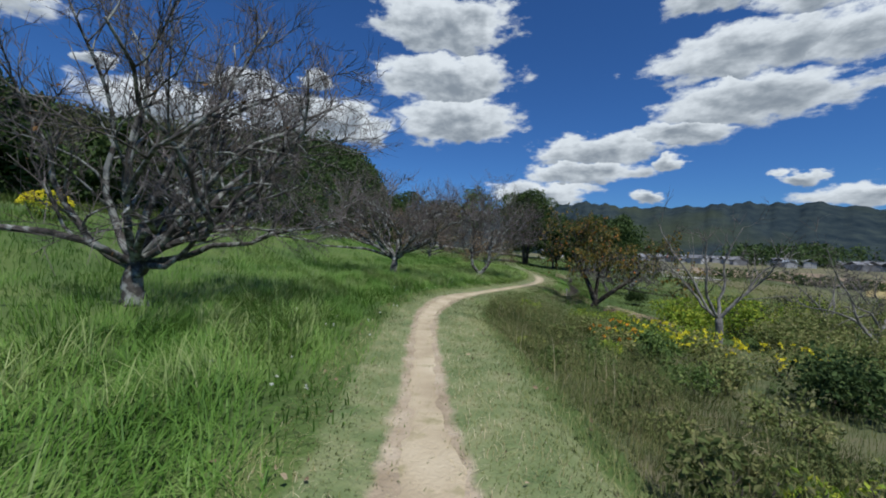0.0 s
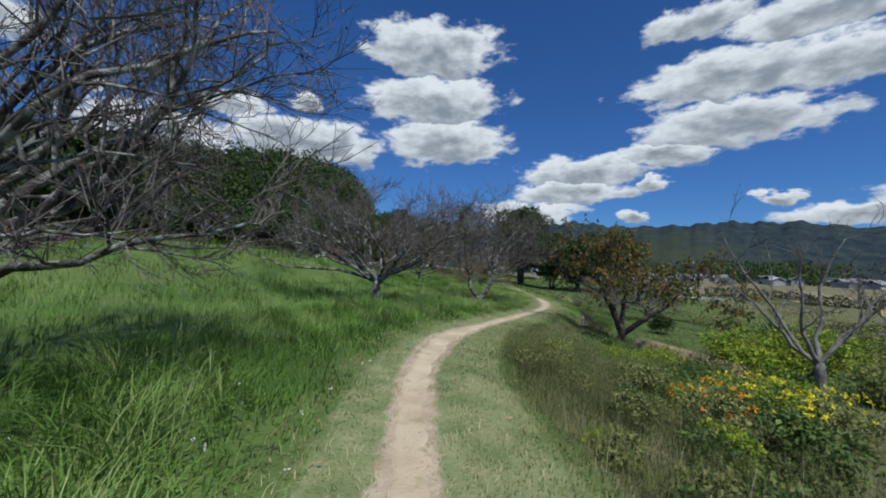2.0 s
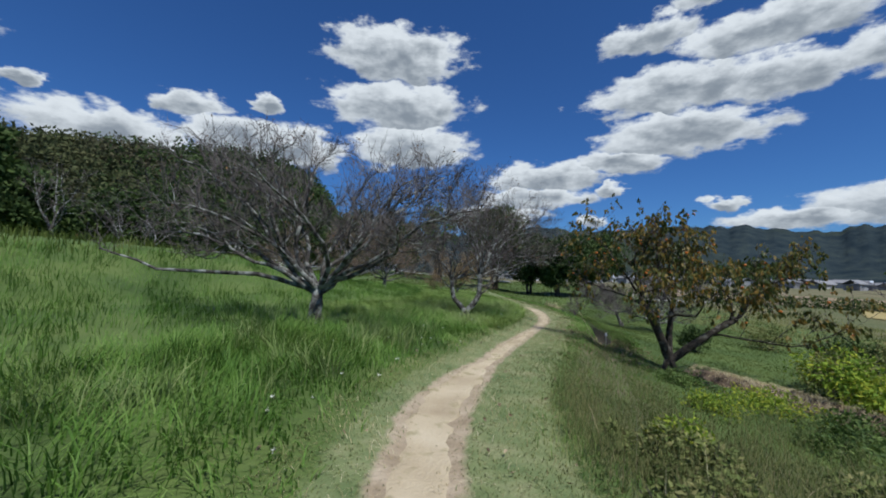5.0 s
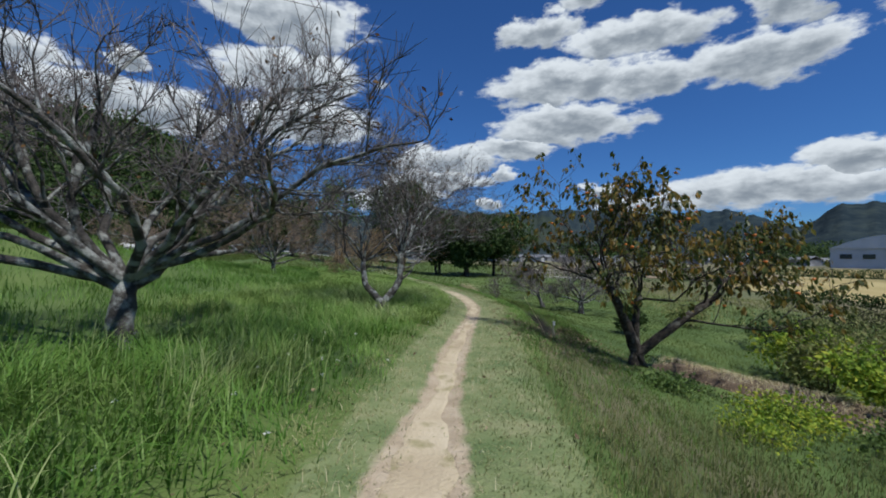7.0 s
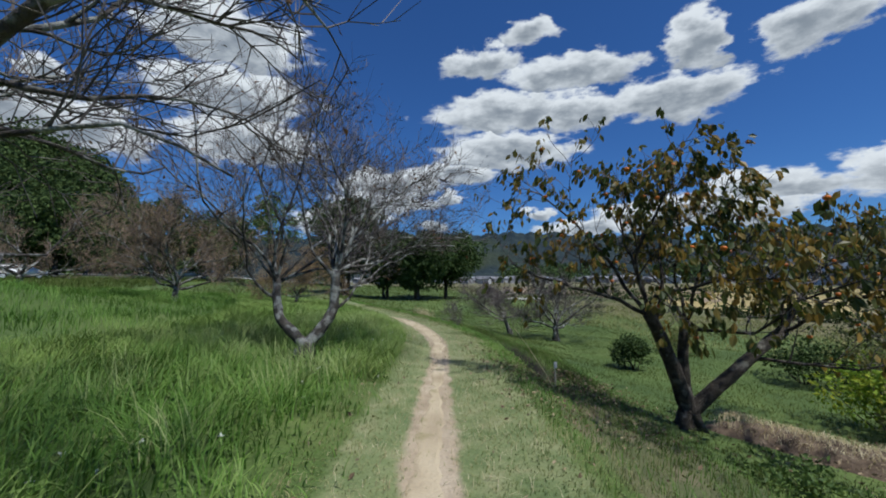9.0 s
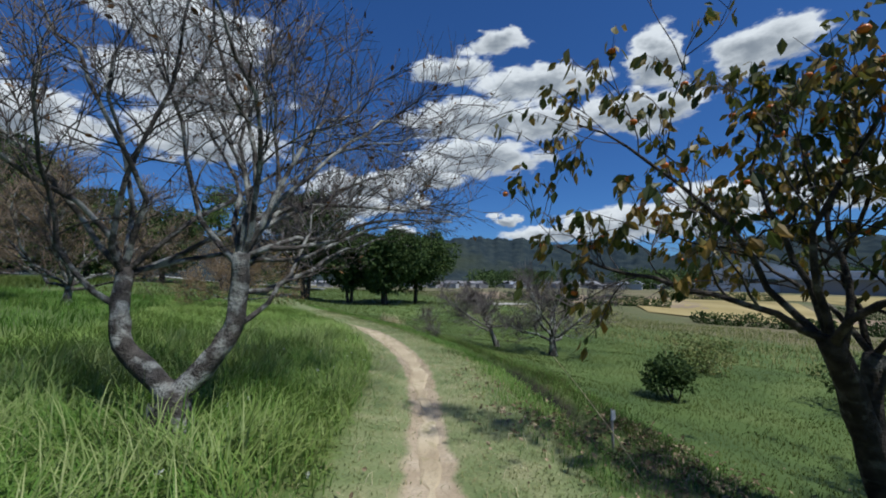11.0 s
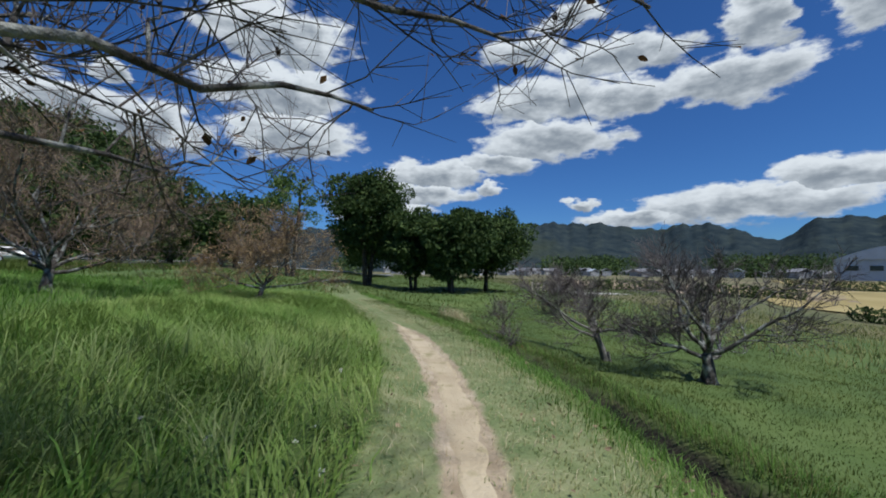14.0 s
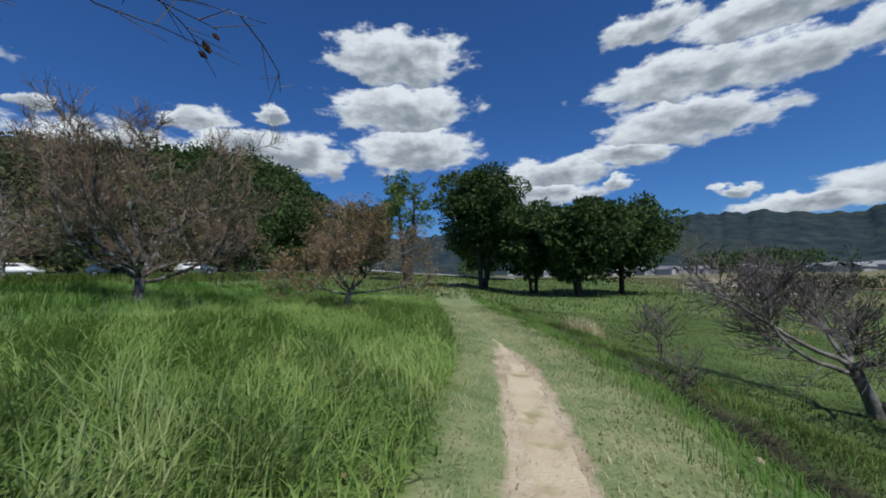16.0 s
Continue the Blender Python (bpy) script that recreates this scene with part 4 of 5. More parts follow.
E_LABEL = "dark round-crowned evergreen tree standing on the far meadow"
leafy_tree(41, 8.2, 59.0, 11.6, 4.2, "tall dark evergreen tree with twin trunks on the meadow", trunks=3, clear=0.2, lumps=80, per=260, size=0.34)
leafy_tree(42, 18.6, 55.5, 8.2, 4.6, E_LABEL, trunks=2, clear=0.16, lumps=70, per=260, size=0.34)
leafy_tree(43, 14.2, 52.0, 7.0, 3.4, E_LABEL, trunks=3, clear=0.16, lumps=56, per=260, size=0.34)
leafy_tree(44, 11.8, 55.5, 7.4, 3.4, E_LABEL, trunks=2, clear=0.16, lumps=56, per=260, size=0.34)
leafy_tree(45, 1.2, 66.0, 12.2, 4.0, "airy light-green tree with pale thin stems", trunks=4, clear=0.32, leaf=M["light_leaf"], lumps=44, per=90, size=0.3, name="young_tree", airy=True)
for i, (tx, ty, th, tr) in enumerate([(-5.5, 76, 10.5, 5.0), (-13.0, 78, 11.0, 5.5), (-21.0, 72, 10.5, 5.0), (-29.0, 66, 9.5, 4.6), (-28.0, 47, 8.5, 4.0), (-33.0, 41, 8.5, 4.0), (-24.5, 27.5, 7.5, 3.0), (-29.0, 22.0, 8.0, 3.4), (-37.0, 33.0, 8.0, 4.0), (12.0, 84, 9.0, 5.0), (26, 92, 8.0, 5.0)]):
    leafy_tree(50 + i, tx, ty, th, tr, "dark evergreen tree at the wood's edge", lumps=50, per=190, size=0.5, clear=0.05)
for i, (tx, ty) in enumerate([(-21.5, 31.0), (-19.5, 36.0), (-17.0, 44.0), (-22.5, 37.5)]):
    fruit_tree(70 + i, tx, ty, (1.6, 0.13), [(170, 62, 3.5, 1.5), (110, 70, 4.0, 1.6), (50, 62, 3.8, 1.6), (0, 55, 3.4, 1.5), (250, 60, 3.4, 1.5)], 0.12,
               "slender bare tree on the hillside bank", M["bark"], M["twig"], branch=6, twigs=4, fine=2, twig_r=0.007, name="bare_tree")

# ---- wooded hill, distant ranges, valley ----


SLOPE_AZ = np.array([-110, -90, -60, -45, -37, -28, -22.7, -19, -17, -15, -13, -11, -8.0])
SLOPE_EL = np.array([9.0, 10.0, 10.8, 11.3, 11.9, 12.7, 12.5, 11.2, 9.6, 6.2, 3.0, 1.0, 0.0])


def hill_height(x, y):
    """The wooded hill: a rounded ridge on the uphill side."""
    dx, dy = x - 3.0, y - 16.0
    d, a = np.hypot(dx, dy), np.degrees(np.arctan2(dx, dy))
    top = np.tan(np.radians(np.interp(a, SLOPE_AZ, SLOPE_EL))) * 185.0
    return top * smooth(88, 182, d) * (1 - 0.7 * smooth(190, 300, d))


def make_wooded_hill():
    A, D = np.meshgrid(np.linspace(-112, -8, 150), np.linspace(86, 300, 50))
    X, Y = 3 + D * np.sin(np.radians(A)), 16 + D * np.cos(np.radians(A))
    Z = hill_height(X, Y) + land(X.ravel(), Y.ravel()).reshape(X.shape) - 1.0
    idx = np.arange(X.size).reshape(X.shape)
    faces = np.stack([idx[:-1, :-1], idx[:-1, 1:], idx[1:, 1:], idx[1:, :-1]], -1).reshape(-1, 4)
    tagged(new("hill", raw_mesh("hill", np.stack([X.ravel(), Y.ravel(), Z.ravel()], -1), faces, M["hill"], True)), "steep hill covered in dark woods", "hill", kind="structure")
    rng = np.random.default_rng(3)
    n = 2600
    a, d = np.radians(rng.uniform(-80, -10, n)), rng.uniform(90, 205, n)
    x, y = 3 + d * np.sin(a), 16 + d * np.cos(a)
    keep = hill_height(x, y) > 1.0
    x, y = x[keep], y[keep]
    z = hill_height(x, y) + land(x, y) - 2.0
    r = rng.uniform(2.0, 5.2, len(x))
    z = z + rng.uniform(-0.5, 2.2, len(x)) + rng.exponential(0.8, len(x))
    leafy = np.degrees(np.arctan2(x - 3, y - 16)) + rng.normal(0, 3, len(x)) > -38
    for sel, mat, label in ((~leafy, M["far_wood"], "dense brownish bare woods over the hill"), (leafy, M["evergreen"], "dense dark green woods over the hill's shoulder")):
        v, f = crown_leaves(rng, np.stack([x, y, z + r * 0.35], -1)[sel], r[sel], 85, 1.35, 0.9)
        stuff("hill_woods", v, f, mat, label, "woods")


make_wooded_hill()

RIDGE_AZ = np.array([-40, -10, 5, 12, 16, 21, 28, 33, 39, 43, 46, 49, 52, 57.5, 61, 66, 72, 85, 100, 130.0])
RIDGE_EL = np.array([4.5, 5.0, 5.6, 6.4, 7.0, 6.3, 6.1, 6.3, 6.4, 5.7, 5.2, 5.7, 5.5, 3.4, 5.8, 5.5, 5.0, 4.5, 4.0, 3.5])


def make_range(name, az0, az1, near, far, crest, gain, seed, label):
    """A ridge of hills: rises from near to the crest's distance, with wooded bumps."""
    az = np.linspace(az0, az1, 520)
    t = np.linspace(0, 1, 90)
    A, T = np.meshgrid(az, t)
    D = near + (far - near) * T
    el = np.interp(A, RIDGE_AZ, RIDGE_EL) * gain + 0.14 * np.sin(A * 2.1 + seed) + 0.08 * np.sin(A * 5.3) + 0.04 * np.sin(A * 13.7)
    top = np.tan(np.radians(el)) * crest
    s = (D - near) / (crest - near)
    spur = 0.26 * np.sin(A * 0.21 + 3 * T + seed) + 0.1 * np.sin(A * 0.47 - 5 * T + seed * 2)
    rise = smooth(0, 1, np.clip(s * (1 + spur * (1 - s)), 0, 1)) * (1 - 0.6 * smooth(1.0, 1.6, s))
    X, Y = D * np.sin(np.radians(A)), D * np.cos(np.radians(A))
    bumps = 1.0 * swell(X, Y, 37, seed) + 0.7 * swell(X, Y, 22, seed + 1) + 3.0 * swell(X, Y, 105, seed + 2)
    Z = -3.5 + top * rise + bumps * np.minimum(rise * 2, 1)
    idx = np.arange(A.size).reshape(A.shape)
    faces = np.stack([idx[:-1, :-1], idx[:-1, 1:], idx[1:, 1:], idx[1:, :-1]], -1).reshape(-1, 4)
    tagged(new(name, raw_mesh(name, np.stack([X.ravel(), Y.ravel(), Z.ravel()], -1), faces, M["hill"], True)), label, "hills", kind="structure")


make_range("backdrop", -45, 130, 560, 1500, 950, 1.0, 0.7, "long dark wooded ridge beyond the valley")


def make_far_woods():
    rng = np.random.default_rng(9)
    n = 900
    a, d = rng.uniform(4, 92, n), rng.uniform(330, 560, n)
    keep = rng.uniform(0, 1, n) < 0.45 + 0.55 * np.sin(a * 0.35 + 1.0)
    a, d = np.radians(a[keep]), d[keep]
    r = rng.uniform(5, 9, len(a))
    z = -3.3 + (d - 330) * 0.05
    c = np.stack([d * np.sin(a), d * np.cos(a), z + r * 0.6], -1)
    v, f = crown_leaves(rng, c, r, 60, 2.6, 0.9)
    stuff("far_woods", v, f, M["evergreen"], "belt of dark trees behind the far town", "woods")


make_far_woods()


def field(name, az, near, far, half, mat, label):
    """A field laid on the valley floor."""
    a0, a1 = radians(az - half), radians(az + half)
    pts = []
    for d in np.linspace(near, far, 10):
        for a in np.linspace(a0, a1, 14):
            x, y = d * math.sin(a), d * math.cos(a)
            pts.append((x, y, land_at(x, y) + 0.12))
    idx = np.arange(140).reshape(10, 14)
    faces = np.stack([idx[:-1, :-1], idx[:-1, 1:], idx[1:, 1:], idx[1:, :-1]], -1).reshape(-1, 4)
    tagged(new(name, raw_mesh(name, pts, faces, mat, True)), label, "field", kind="structure")


field("field_1", 52, 62, 100, 9, M["field_gold"], "golden stubble field in the valley")
field("field_2", 44, 70, 105, 7, M["field_tan"], "brown harvested field in the valley")
field("field_3", 34, 75, 120, 6, M["field_tan"], "tan ploughed field in the valley")
field("field_4", 62, 108, 150, 11, M["field_gold"], "golden stubble field near the hall")
field("field_5", 68, 48, 80, 8, M["field_tan"], "brown field below the terrace")


def hedge(seed, x0, y0, x1, y1, height, label):
    """A clipped or wild hedge along a field's edge."""
    rng = np.random.default_rng(seed)
    n = max(6, int(math.hypot(x1 - x0, y1 - y0) / 0.8))
    t = np.linspace(0, 1, n)
    x, y = x0 + (x1 - x0) * t + rng.normal(0, 0.15, n), y0 + (y1 - y0) * t + rng.normal(0, 0.15, n)
    c = np.stack([x - x0, y - y0, land(x, y) - land_at(x0, y0) + height * 0.45], -1)
    v, f = crown_leaves(rng, c, rng.uniform(0.5, 0.75, n) * height, 190, 0.26, 0.8)
    root = thing("hedge", x0, y0, land_at(x0, y0), label, "hedge", "hedges of the valley")
    part("foliage", raw_mesh("foliage", v, f, M["evergreen"]), root, "", "stuff")


def ray_xy(az, d):
    return d * math.sin(radians(az)), d * math.cos(radians(az))


for seed, a0, d0, a1, d1, hh in [(201, 46, 56, 55, 54, 1.1), (202, 57, 52, 66, 50, 1.2), (203, 38, 66, 46, 70, 1.3), (204, 50, 104, 60, 106, 1.6), (205, 30, 74, 38, 78, 1.4), (206, 62, 84, 72, 84, 1.5)]:
    hedge(seed, *ray_xy(a0, d0), *ray_xy(a1, d1), hh, "dark low hedge along a valley field")


def house(x, y, w, d, h, turn, roof_mat, rng):
    root = thing("house", x, y, land_at(x, y) - 0.1, "pale far house with a dark pitched roof", "house", "houses of the far town")
    root.rotation_euler = (0, 0, turn)
    part("wall", box_mesh("wall", (w, d, h), M["house_wall"], (0, 0, h / 2)), root)
    bm = bmesh.new()
    o, t, rise = 0.6, 0.25, d * 0.28
    prof = [(-d / 2 - o, h - 0.1), (0, h + rise), (d / 2 + o, h - 0.1), (d / 2 + o, h - 0.1 + t), (0, h + rise + t), (-d / 2 - o, h - 0.1 + t)]
    ends = [[bm.verts.new((s * (w / 2 + o), py, pz)) for py, pz in prof] for s in (-1, 1)]
    bm.faces.new(ends[0][::-1])
    bm.faces.new(ends[1])
    for i in range(6):
        j = (i + 1) % 6
        bm.faces.new((ends[0][i], ends[0][j], ends[1][j], ends[1][i]))
    part("roof", bm_mesh("roof", bm, roof_mat), root)
    casing = box_mesh("window", (w * 0.19, 0.1, h * 0.26), M["white_metal"])
    pane = box_mesh("pane", (w * 0.16, 0.06, h * 0.22), M["window_glass"])
    for k in (-0.28, 0.05, 0.33):
        o2 = part("window", casing, root)
        o2.location = (k * w, -d / 2 - 0.03, h * 0.62)
        o3 = part("pane", pane, o2)
        o3.location = (0, -0.04, 0)


def make_town():
    rng = np.random.default_rng(17)
    made = []
    for i in range(1500):
        a, d = radians(rng.uniform(10, 84)), rng.uniform(310, 560)
        x, y = d * math.sin(a), d * math.cos(a)
        if any((x - p) ** 2 + (y - q) ** 2 < 12 ** 2 for p, q in made) or 57 < math.degrees(a) < 71 and d < 260:
            continue
        made.append((x, y))
        house(x, y, rng.uniform(6, 10), rng.uniform(5.5, 7.5), rng.uniform(2.4, 4.0), rng.uniform(0, 3.14), M["house_roof"] if rng.uniform() < 0.86 else M["white_metal"], rng)
        if len(made) >= 230:
            break


make_town()


def make_hall():
    """The large white hall with a vaulted roof, and the long shed beside it."""
    a, d = radians(61.5), 185.0
    x, y = d * math.sin(a), d * math.cos(a)
    root = thing("sports_hall", x, y, land_at(x, y) - 0.1, "large white hall with a curved metal roof", "hall")
    root.rotation_euler = (0, 0, -a)
    part("wall", box_mesh("wall", (26, 18, 6), M["white_metal"], (0, 0, 3)), root)
    bm = bmesh.new()
    arc = [(-13.4 + 26.8 * k / 14, 6 + 4.0 * math.sin(math.pi * k / 14)) for k in range(15)]
    rows = [[bm.verts.new((px, py, pz)) for px, pz in arc] for py in (-9.5, 9.5)]
    for k in range(14):
        bm.faces.new((rows[0][k], rows[0][k + 1], rows[1][k + 1], rows[1][k]))
    for r in rows:
        bm.faces.new(r)
    part("roof", bm_mesh("roof", bm, M["white_metal"]), root)
    for k in range(5):
        o = part("window", box_mesh("window", (2.6, 0.2, 1.4), M["window_glass"]), root)
        o.location = (-9.6 + 4.8 * k, -9.05, 3.6)
    a2 = radians(68.5)
    x2, y2 = 180 * math.sin(a2), 180 * math.cos(a2)
    shed = thing("warehouse", x2, y2, land_at(x2, y2) - 0.1, "long low warehouse with a pale flat roof", "warehouse")
    shed.rotation_euler = (0, 0, -a2)
    part("wall", box_mesh("wall", (30, 12, 4.6), M["house_roof"], (0, 0, 2.3)), shed)
    part("roof", box_mesh("roof", (32, 14, 0.5), M["white_metal"], (0, 0, 4.85)), shed)
    part("roof", box_mesh("roof", (22, 9, 0.4), M["white_metal"], (-2, 0, 7.0)), shed)
    part("wall", box_mesh("wall", (20, 8, 1.7), M["house_wall"], (-2, 0, 5.95)), shed)


make_hall()


def car(x, y, turn, label):
    root = thing("car", x, y, land_at(x, y), label, "car", "cars parked on the hillside road")
    root.rotation_euler = (0, 0, turn)
    bm = bmesh.new()
    side = [(-2.0, 0.35), (2.0, 0.35), (2.1, 0.75), (1.2, 0.92), (0.6, 1.42), (-1.3, 1.45), (-1.9, 0.98), (-2.1, 0.8)]
    ends = [[bm.verts.new((px, s * 0.82 * (0.86 if pz > 1.2 else 1.0), pz)) for px, pz in side] for s in (-1, 1)]
    bm.faces.new(ends[0])
    bm.faces.new(ends[1][::-1])
    for i in range(8):
        j = (i + 1) % 8
        bm.faces.new((ends[0][j], ends[0][i], ends[1][i], ends[1][j]))
    bmesh.ops.bevel(bm, geom=bm.edges[:], offset=0.06, segments=2, affect="EDGES")
    part("body", bm_mesh("body", bm, M["car_paint"], True), root)
    for s in (-1, 1):
        o = part("window", box_mesh("window", (1.7, 0.03, 0.32), M["window_glass"], (-0.35, s * 0.765, 1.16), 0.01), root)
    for px in (-1.3, 1.3):
        for s in (-1, 1):
            bm = bmesh.new()
            bmesh.ops.create_cone(bm, cap_ends=True, segments=18, radius1=0.32, radius2=0.32, depth=0.2, matrix=Matrix.Translation((px, s * 0.76, 0.32)) @ Matrix.Rotation(radians(90), 4, "X"))
            tyre = part("wheel", bm_mesh("wheel", bm, M["rubber"]), root)
            bm = bmesh.new()
            bmesh.ops.create_cone(bm, cap_ends=True, segments=14, radius1=0.2, radius2=0.2, depth=0.04, matrix=Matrix.Translation((px, s * 0.865, 0.32)) @ Matrix.Rotation(radians(90), 4, "X"))
            part("rim", bm_mesh("rim", bm, M["white_metal"]), tyre, "pale metal rim")


for cx_, cy_, tr_ in [(-37.0, 64.0, 0.5), (-30.0, 67.0, 0.6), (-23.0, 70.0, 0.5), (-9.0, 79.0, 0.2)]:
    car(cx_, cy_, tr_, "white car parked beside the hillside road")

# ---- weeds, shrubs and small things ----


def shrub(seed, x, y, radius, height, leaf, label, size=0.08, lumps=16, per=70, name="shrub", flowers=None, flower_n=0):
    rng = np.random.default_rng(seed)
    root = thing(name, x, y, land_at(x, y), label, "shrub")
    w = Wood()
    for i in range(9):
        g = grow(rng, (rng.normal(0, 0.06), rng.normal(0, 0.06), -0.05), spread(rng.uniform(0, 360), rng.uniform(35, 80)), height * rng.uniform(0.6, 1.0), 5, 0.15, 0.05)
        w.tube(g, 0.014, 0.004, 5)
    part("stem", w.mesh("stem", M["bark_dark"]), root, "", "stuff")
    d = rng.normal(0, 1, (lumps, 3))
    d /= np.linalg.norm(d, axis=1)[:, None]
    c = d * rng.uniform(0.3, 0.8, (lumps, 1)) * np.array([radius, radius, height * 0.5]) + np.array([0, 0, height * 0.52])
    v, f = crown_leaves(rng, c, rng.uniform(0.22, 0.4, lumps) * radius, per, size)
    part("foliage", raw_mesh("foliage", v, f, leaf), root, "", "stuff")
    if flowers:
        d = rng.normal(0, 1, (flower_n, 3))
        d[:, 2] = np.abs(d[:, 2])
        d /= np.linalg.norm(d, axis=1)[:, None]
        c = d * np.array([radius, radius, height * 0.55]) + np.array([0, 0, height * 0.5])
        v, f = leaf_quads(rng, np.repeat(c, 5, 0), rng.normal(0, 1, (flower_n * 5, 3)) + np.array([0, 0, 0.6]), 0.065)
        part("blossom", raw_mesh("blossom", v, f, flowers), root, "", "stuff")
    return root


shrub(101, 9.3, 22.4, 0.75, 1.0, M["evergreen"], "dark round evergreen shrub on the terrace", 0.09, 22, 90)
shrub(102, 7.9, 15.2, 1.1, 1.3, M["yellow_leaf"], "yellow-green leafy shrub on the weedy slope", 0.11, 22, 80)
shrub(103, 9.2, 14.4, 1.3, 1.5, M["yellow_leaf"], "yellow-green leafy shrub on the weedy slope", 0.11, 24, 80)
shrub(104, 6.0, 11.6, 1.1, 0.6, M["yellow_leaf"], "low yellow-green creeper spreading in the sun", 0.10, 18, 70)
shrub(105, 4.5, 10.0, 0.9, 0.8, M["light_leaf"], "wild shrub with yellow flowers", 0.07, 18, 70, "flowering_shrub", M["petal_yellow"], 55)
shrub(106, 5.6, 9.7, 0.8, 0.75, M["weed"], "wild shrub with yellow flowers", 0.07, 18, 70, "flowering_shrub", M["petal_yellow"], 45)
shrub(107, 3.3, 9.2, 0.55, 0.75, M["weed"], "weedy shrub with orange flowers", 0.07, 14, 60, "flowering_shrub", M["petal_orange"], 22)
shrub(108, 7.0, 9.2, 0.9, 0.7, M["weed"], "wild shrub with yellow flowers", 0.07, 16, 60, "flowering_shrub", M["petal_yellow"], 40)
shrub(109, 6.2, 6.9, 1.0, 1.05, M["evergreen"], "dark green bush below the path", 0.10, 24, 90)
shrub(110, 10.2, 8.4, 1.4, 1.3, M["evergreen"], "dark green bush below the path", 0.10, 24, 90)
shrub(111, 9.6, 10.6, 1.2, 1.0, M["weed"], "brownish withered bush on the slope", 0.08, 20, 80)
shrub(112, 11.5, 11.0, 1.3, 1.2, M["weed"], "brownish withered bush on the slope", 0.08, 20, 80)
shrub(113, 4.5, 7.3, 0.55, 0.7, M["weed"], "brownish withered bush on the slope", 0.07, 18, 70)
shrub(114, 3.6, 7.9, 0.5, 0.75, M["light_leaf"], "leafy green weed bush below the path", 0.10, 14, 60)
shrub(115, 9.4, 17.6, 1.1, 1.3, M["yellow_leaf"], "yellow-green shrub beyond the persimmon", 0.10, 20, 70)
shrub(116, 11.0, 17.0, 1.3, 1.4, M["weed"], "brownish withered bush beyond the persimmon", 0.08, 22, 80)
shrub(117, 12.5, 20.0, 1.2, 1.1, M["evergreen"], "dark green bush at the terrace's edge", 0.10, 22, 80)
shrub(118, -14.5, 12.8, 0.7, 0.9, M["yellow_leaf"], "shrub in yellow flower on the bank", 0.07, 14, 60, "flowering_shrub", M["petal_yellow"], 260)
shrub(120, 2.9, 6.2, 0.5, 0.6, M["light_leaf"], "leafy green weed bush below the path", 0.08, 12, 60)
shrub(121, 4.0, 5.2, 0.6, 0.6, M["weed"], "brownish withered bush on the slope", 0.07, 14, 60)
shrub(122, 3.3, 11.2, 0.6, 0.7, M["weed"], "brownish withered bush on the slope", 0.07, 14, 60)
shrub(123, 5.2, 13.6, 0.8, 0.26, M["light_leaf"], "low green creeper spreading on the slope", 0.07, 20, 60)
shrub(124, 5.7, 15.3, 0.9, 0.28, M["yellow_leaf"], "low yellow-green creeper spreading on the slope", 0.07, 24, 60)
shrub(125, 4.3, 14.8, 0.6, 0.24, M["yellow_leaf"], "low yellow-green creeper spreading on the slope", 0.06, 18, 60)
shrub(126, 6.3, 14.2, 0.7, 0.3, M["light_leaf"], "low green creeper spreading on the slope", 0.07, 18, 60)
shrub(127, 4.9, 16.6, 0.6, 0.22, M["light_leaf"], "low green creeper spreading on the slope", 0.06, 18, 60)
shrub(119, 13.5, 24.0, 1.3, 1.0, M["weed"], "rough bush at the terrace's edge", 0.09, 22, 80)

EDGE_BUSHES = [(10.6, 13.2, 1.2, 1.3, "weed"), (12.4, 14.8, 1.3, 1.5, "weed"), (14.2, 13.0, 1.5, 1.6, "far_wood"), (13.6, 16.8, 1.4, 1.5, "yellow_leaf"), (15.6, 16.0, 1.6, 1.7, "weed"),
               (17.6, 13.8, 1.6, 1.8, "evergreen"), (12.9, 18.8, 1.2, 1.3, "weed"), (15.2, 19.4, 1.5, 1.5, "far_wood"), (18.4, 18.0, 1.7, 1.8, "weed"), (13.2, 9.8, 1.5, 1.4, "weed"),
               (15.8, 10.2, 1.6, 1.6, "far_wood"), (9.2, 12.4, 0.9, 0.9, "weed"), (8.6, 16.6, 0.9, 1.0, "weed"), (10.4, 15.6, 1.0, 1.2, "far_wood"), (18.0, 9.0, 1.8, 1.8, "weed"), (20.5, 15.5, 1.9, 1.9, "far_wood")]
EDGE_LABELS = {"weed": "olive-brown withered bush at the terrace's edge", "far_wood": "dull brownish-green bush at the terrace's edge",
               "yellow_leaf": "yellow-green leafy bush at the terrace's edge", "evergreen": "dark green bush at the terrace's edge"}
for i, (bx, by, br, bh, leaf_name) in enumerate(EDGE_BUSHES):
    shrub(140 + i, bx, by, br, bh, M[leaf_name], EDGE_LABELS[leaf_name], 0.09, 26, 80)
for i, (bx, by) in enumerate([(13.4, 15.8), (16.6, 17.2), (16.0, 12.2)]):
    fruit_tree(90 + i, bx, by, (0.7, 0.09), [(175, 50, 2.4, 0.6), (110, 60, 2.4, 0.65), (20, 50, 2.4, 0.6), (250, 45, 2.2, 0.6), (320, 58, 2.4, 0.65)], 0.09,
               "bare grey tree among bushes at the terrace's edge", M["bark_pale"], M["twig"], branch=6, twigs=5, fine=3, twig_r=0.005)

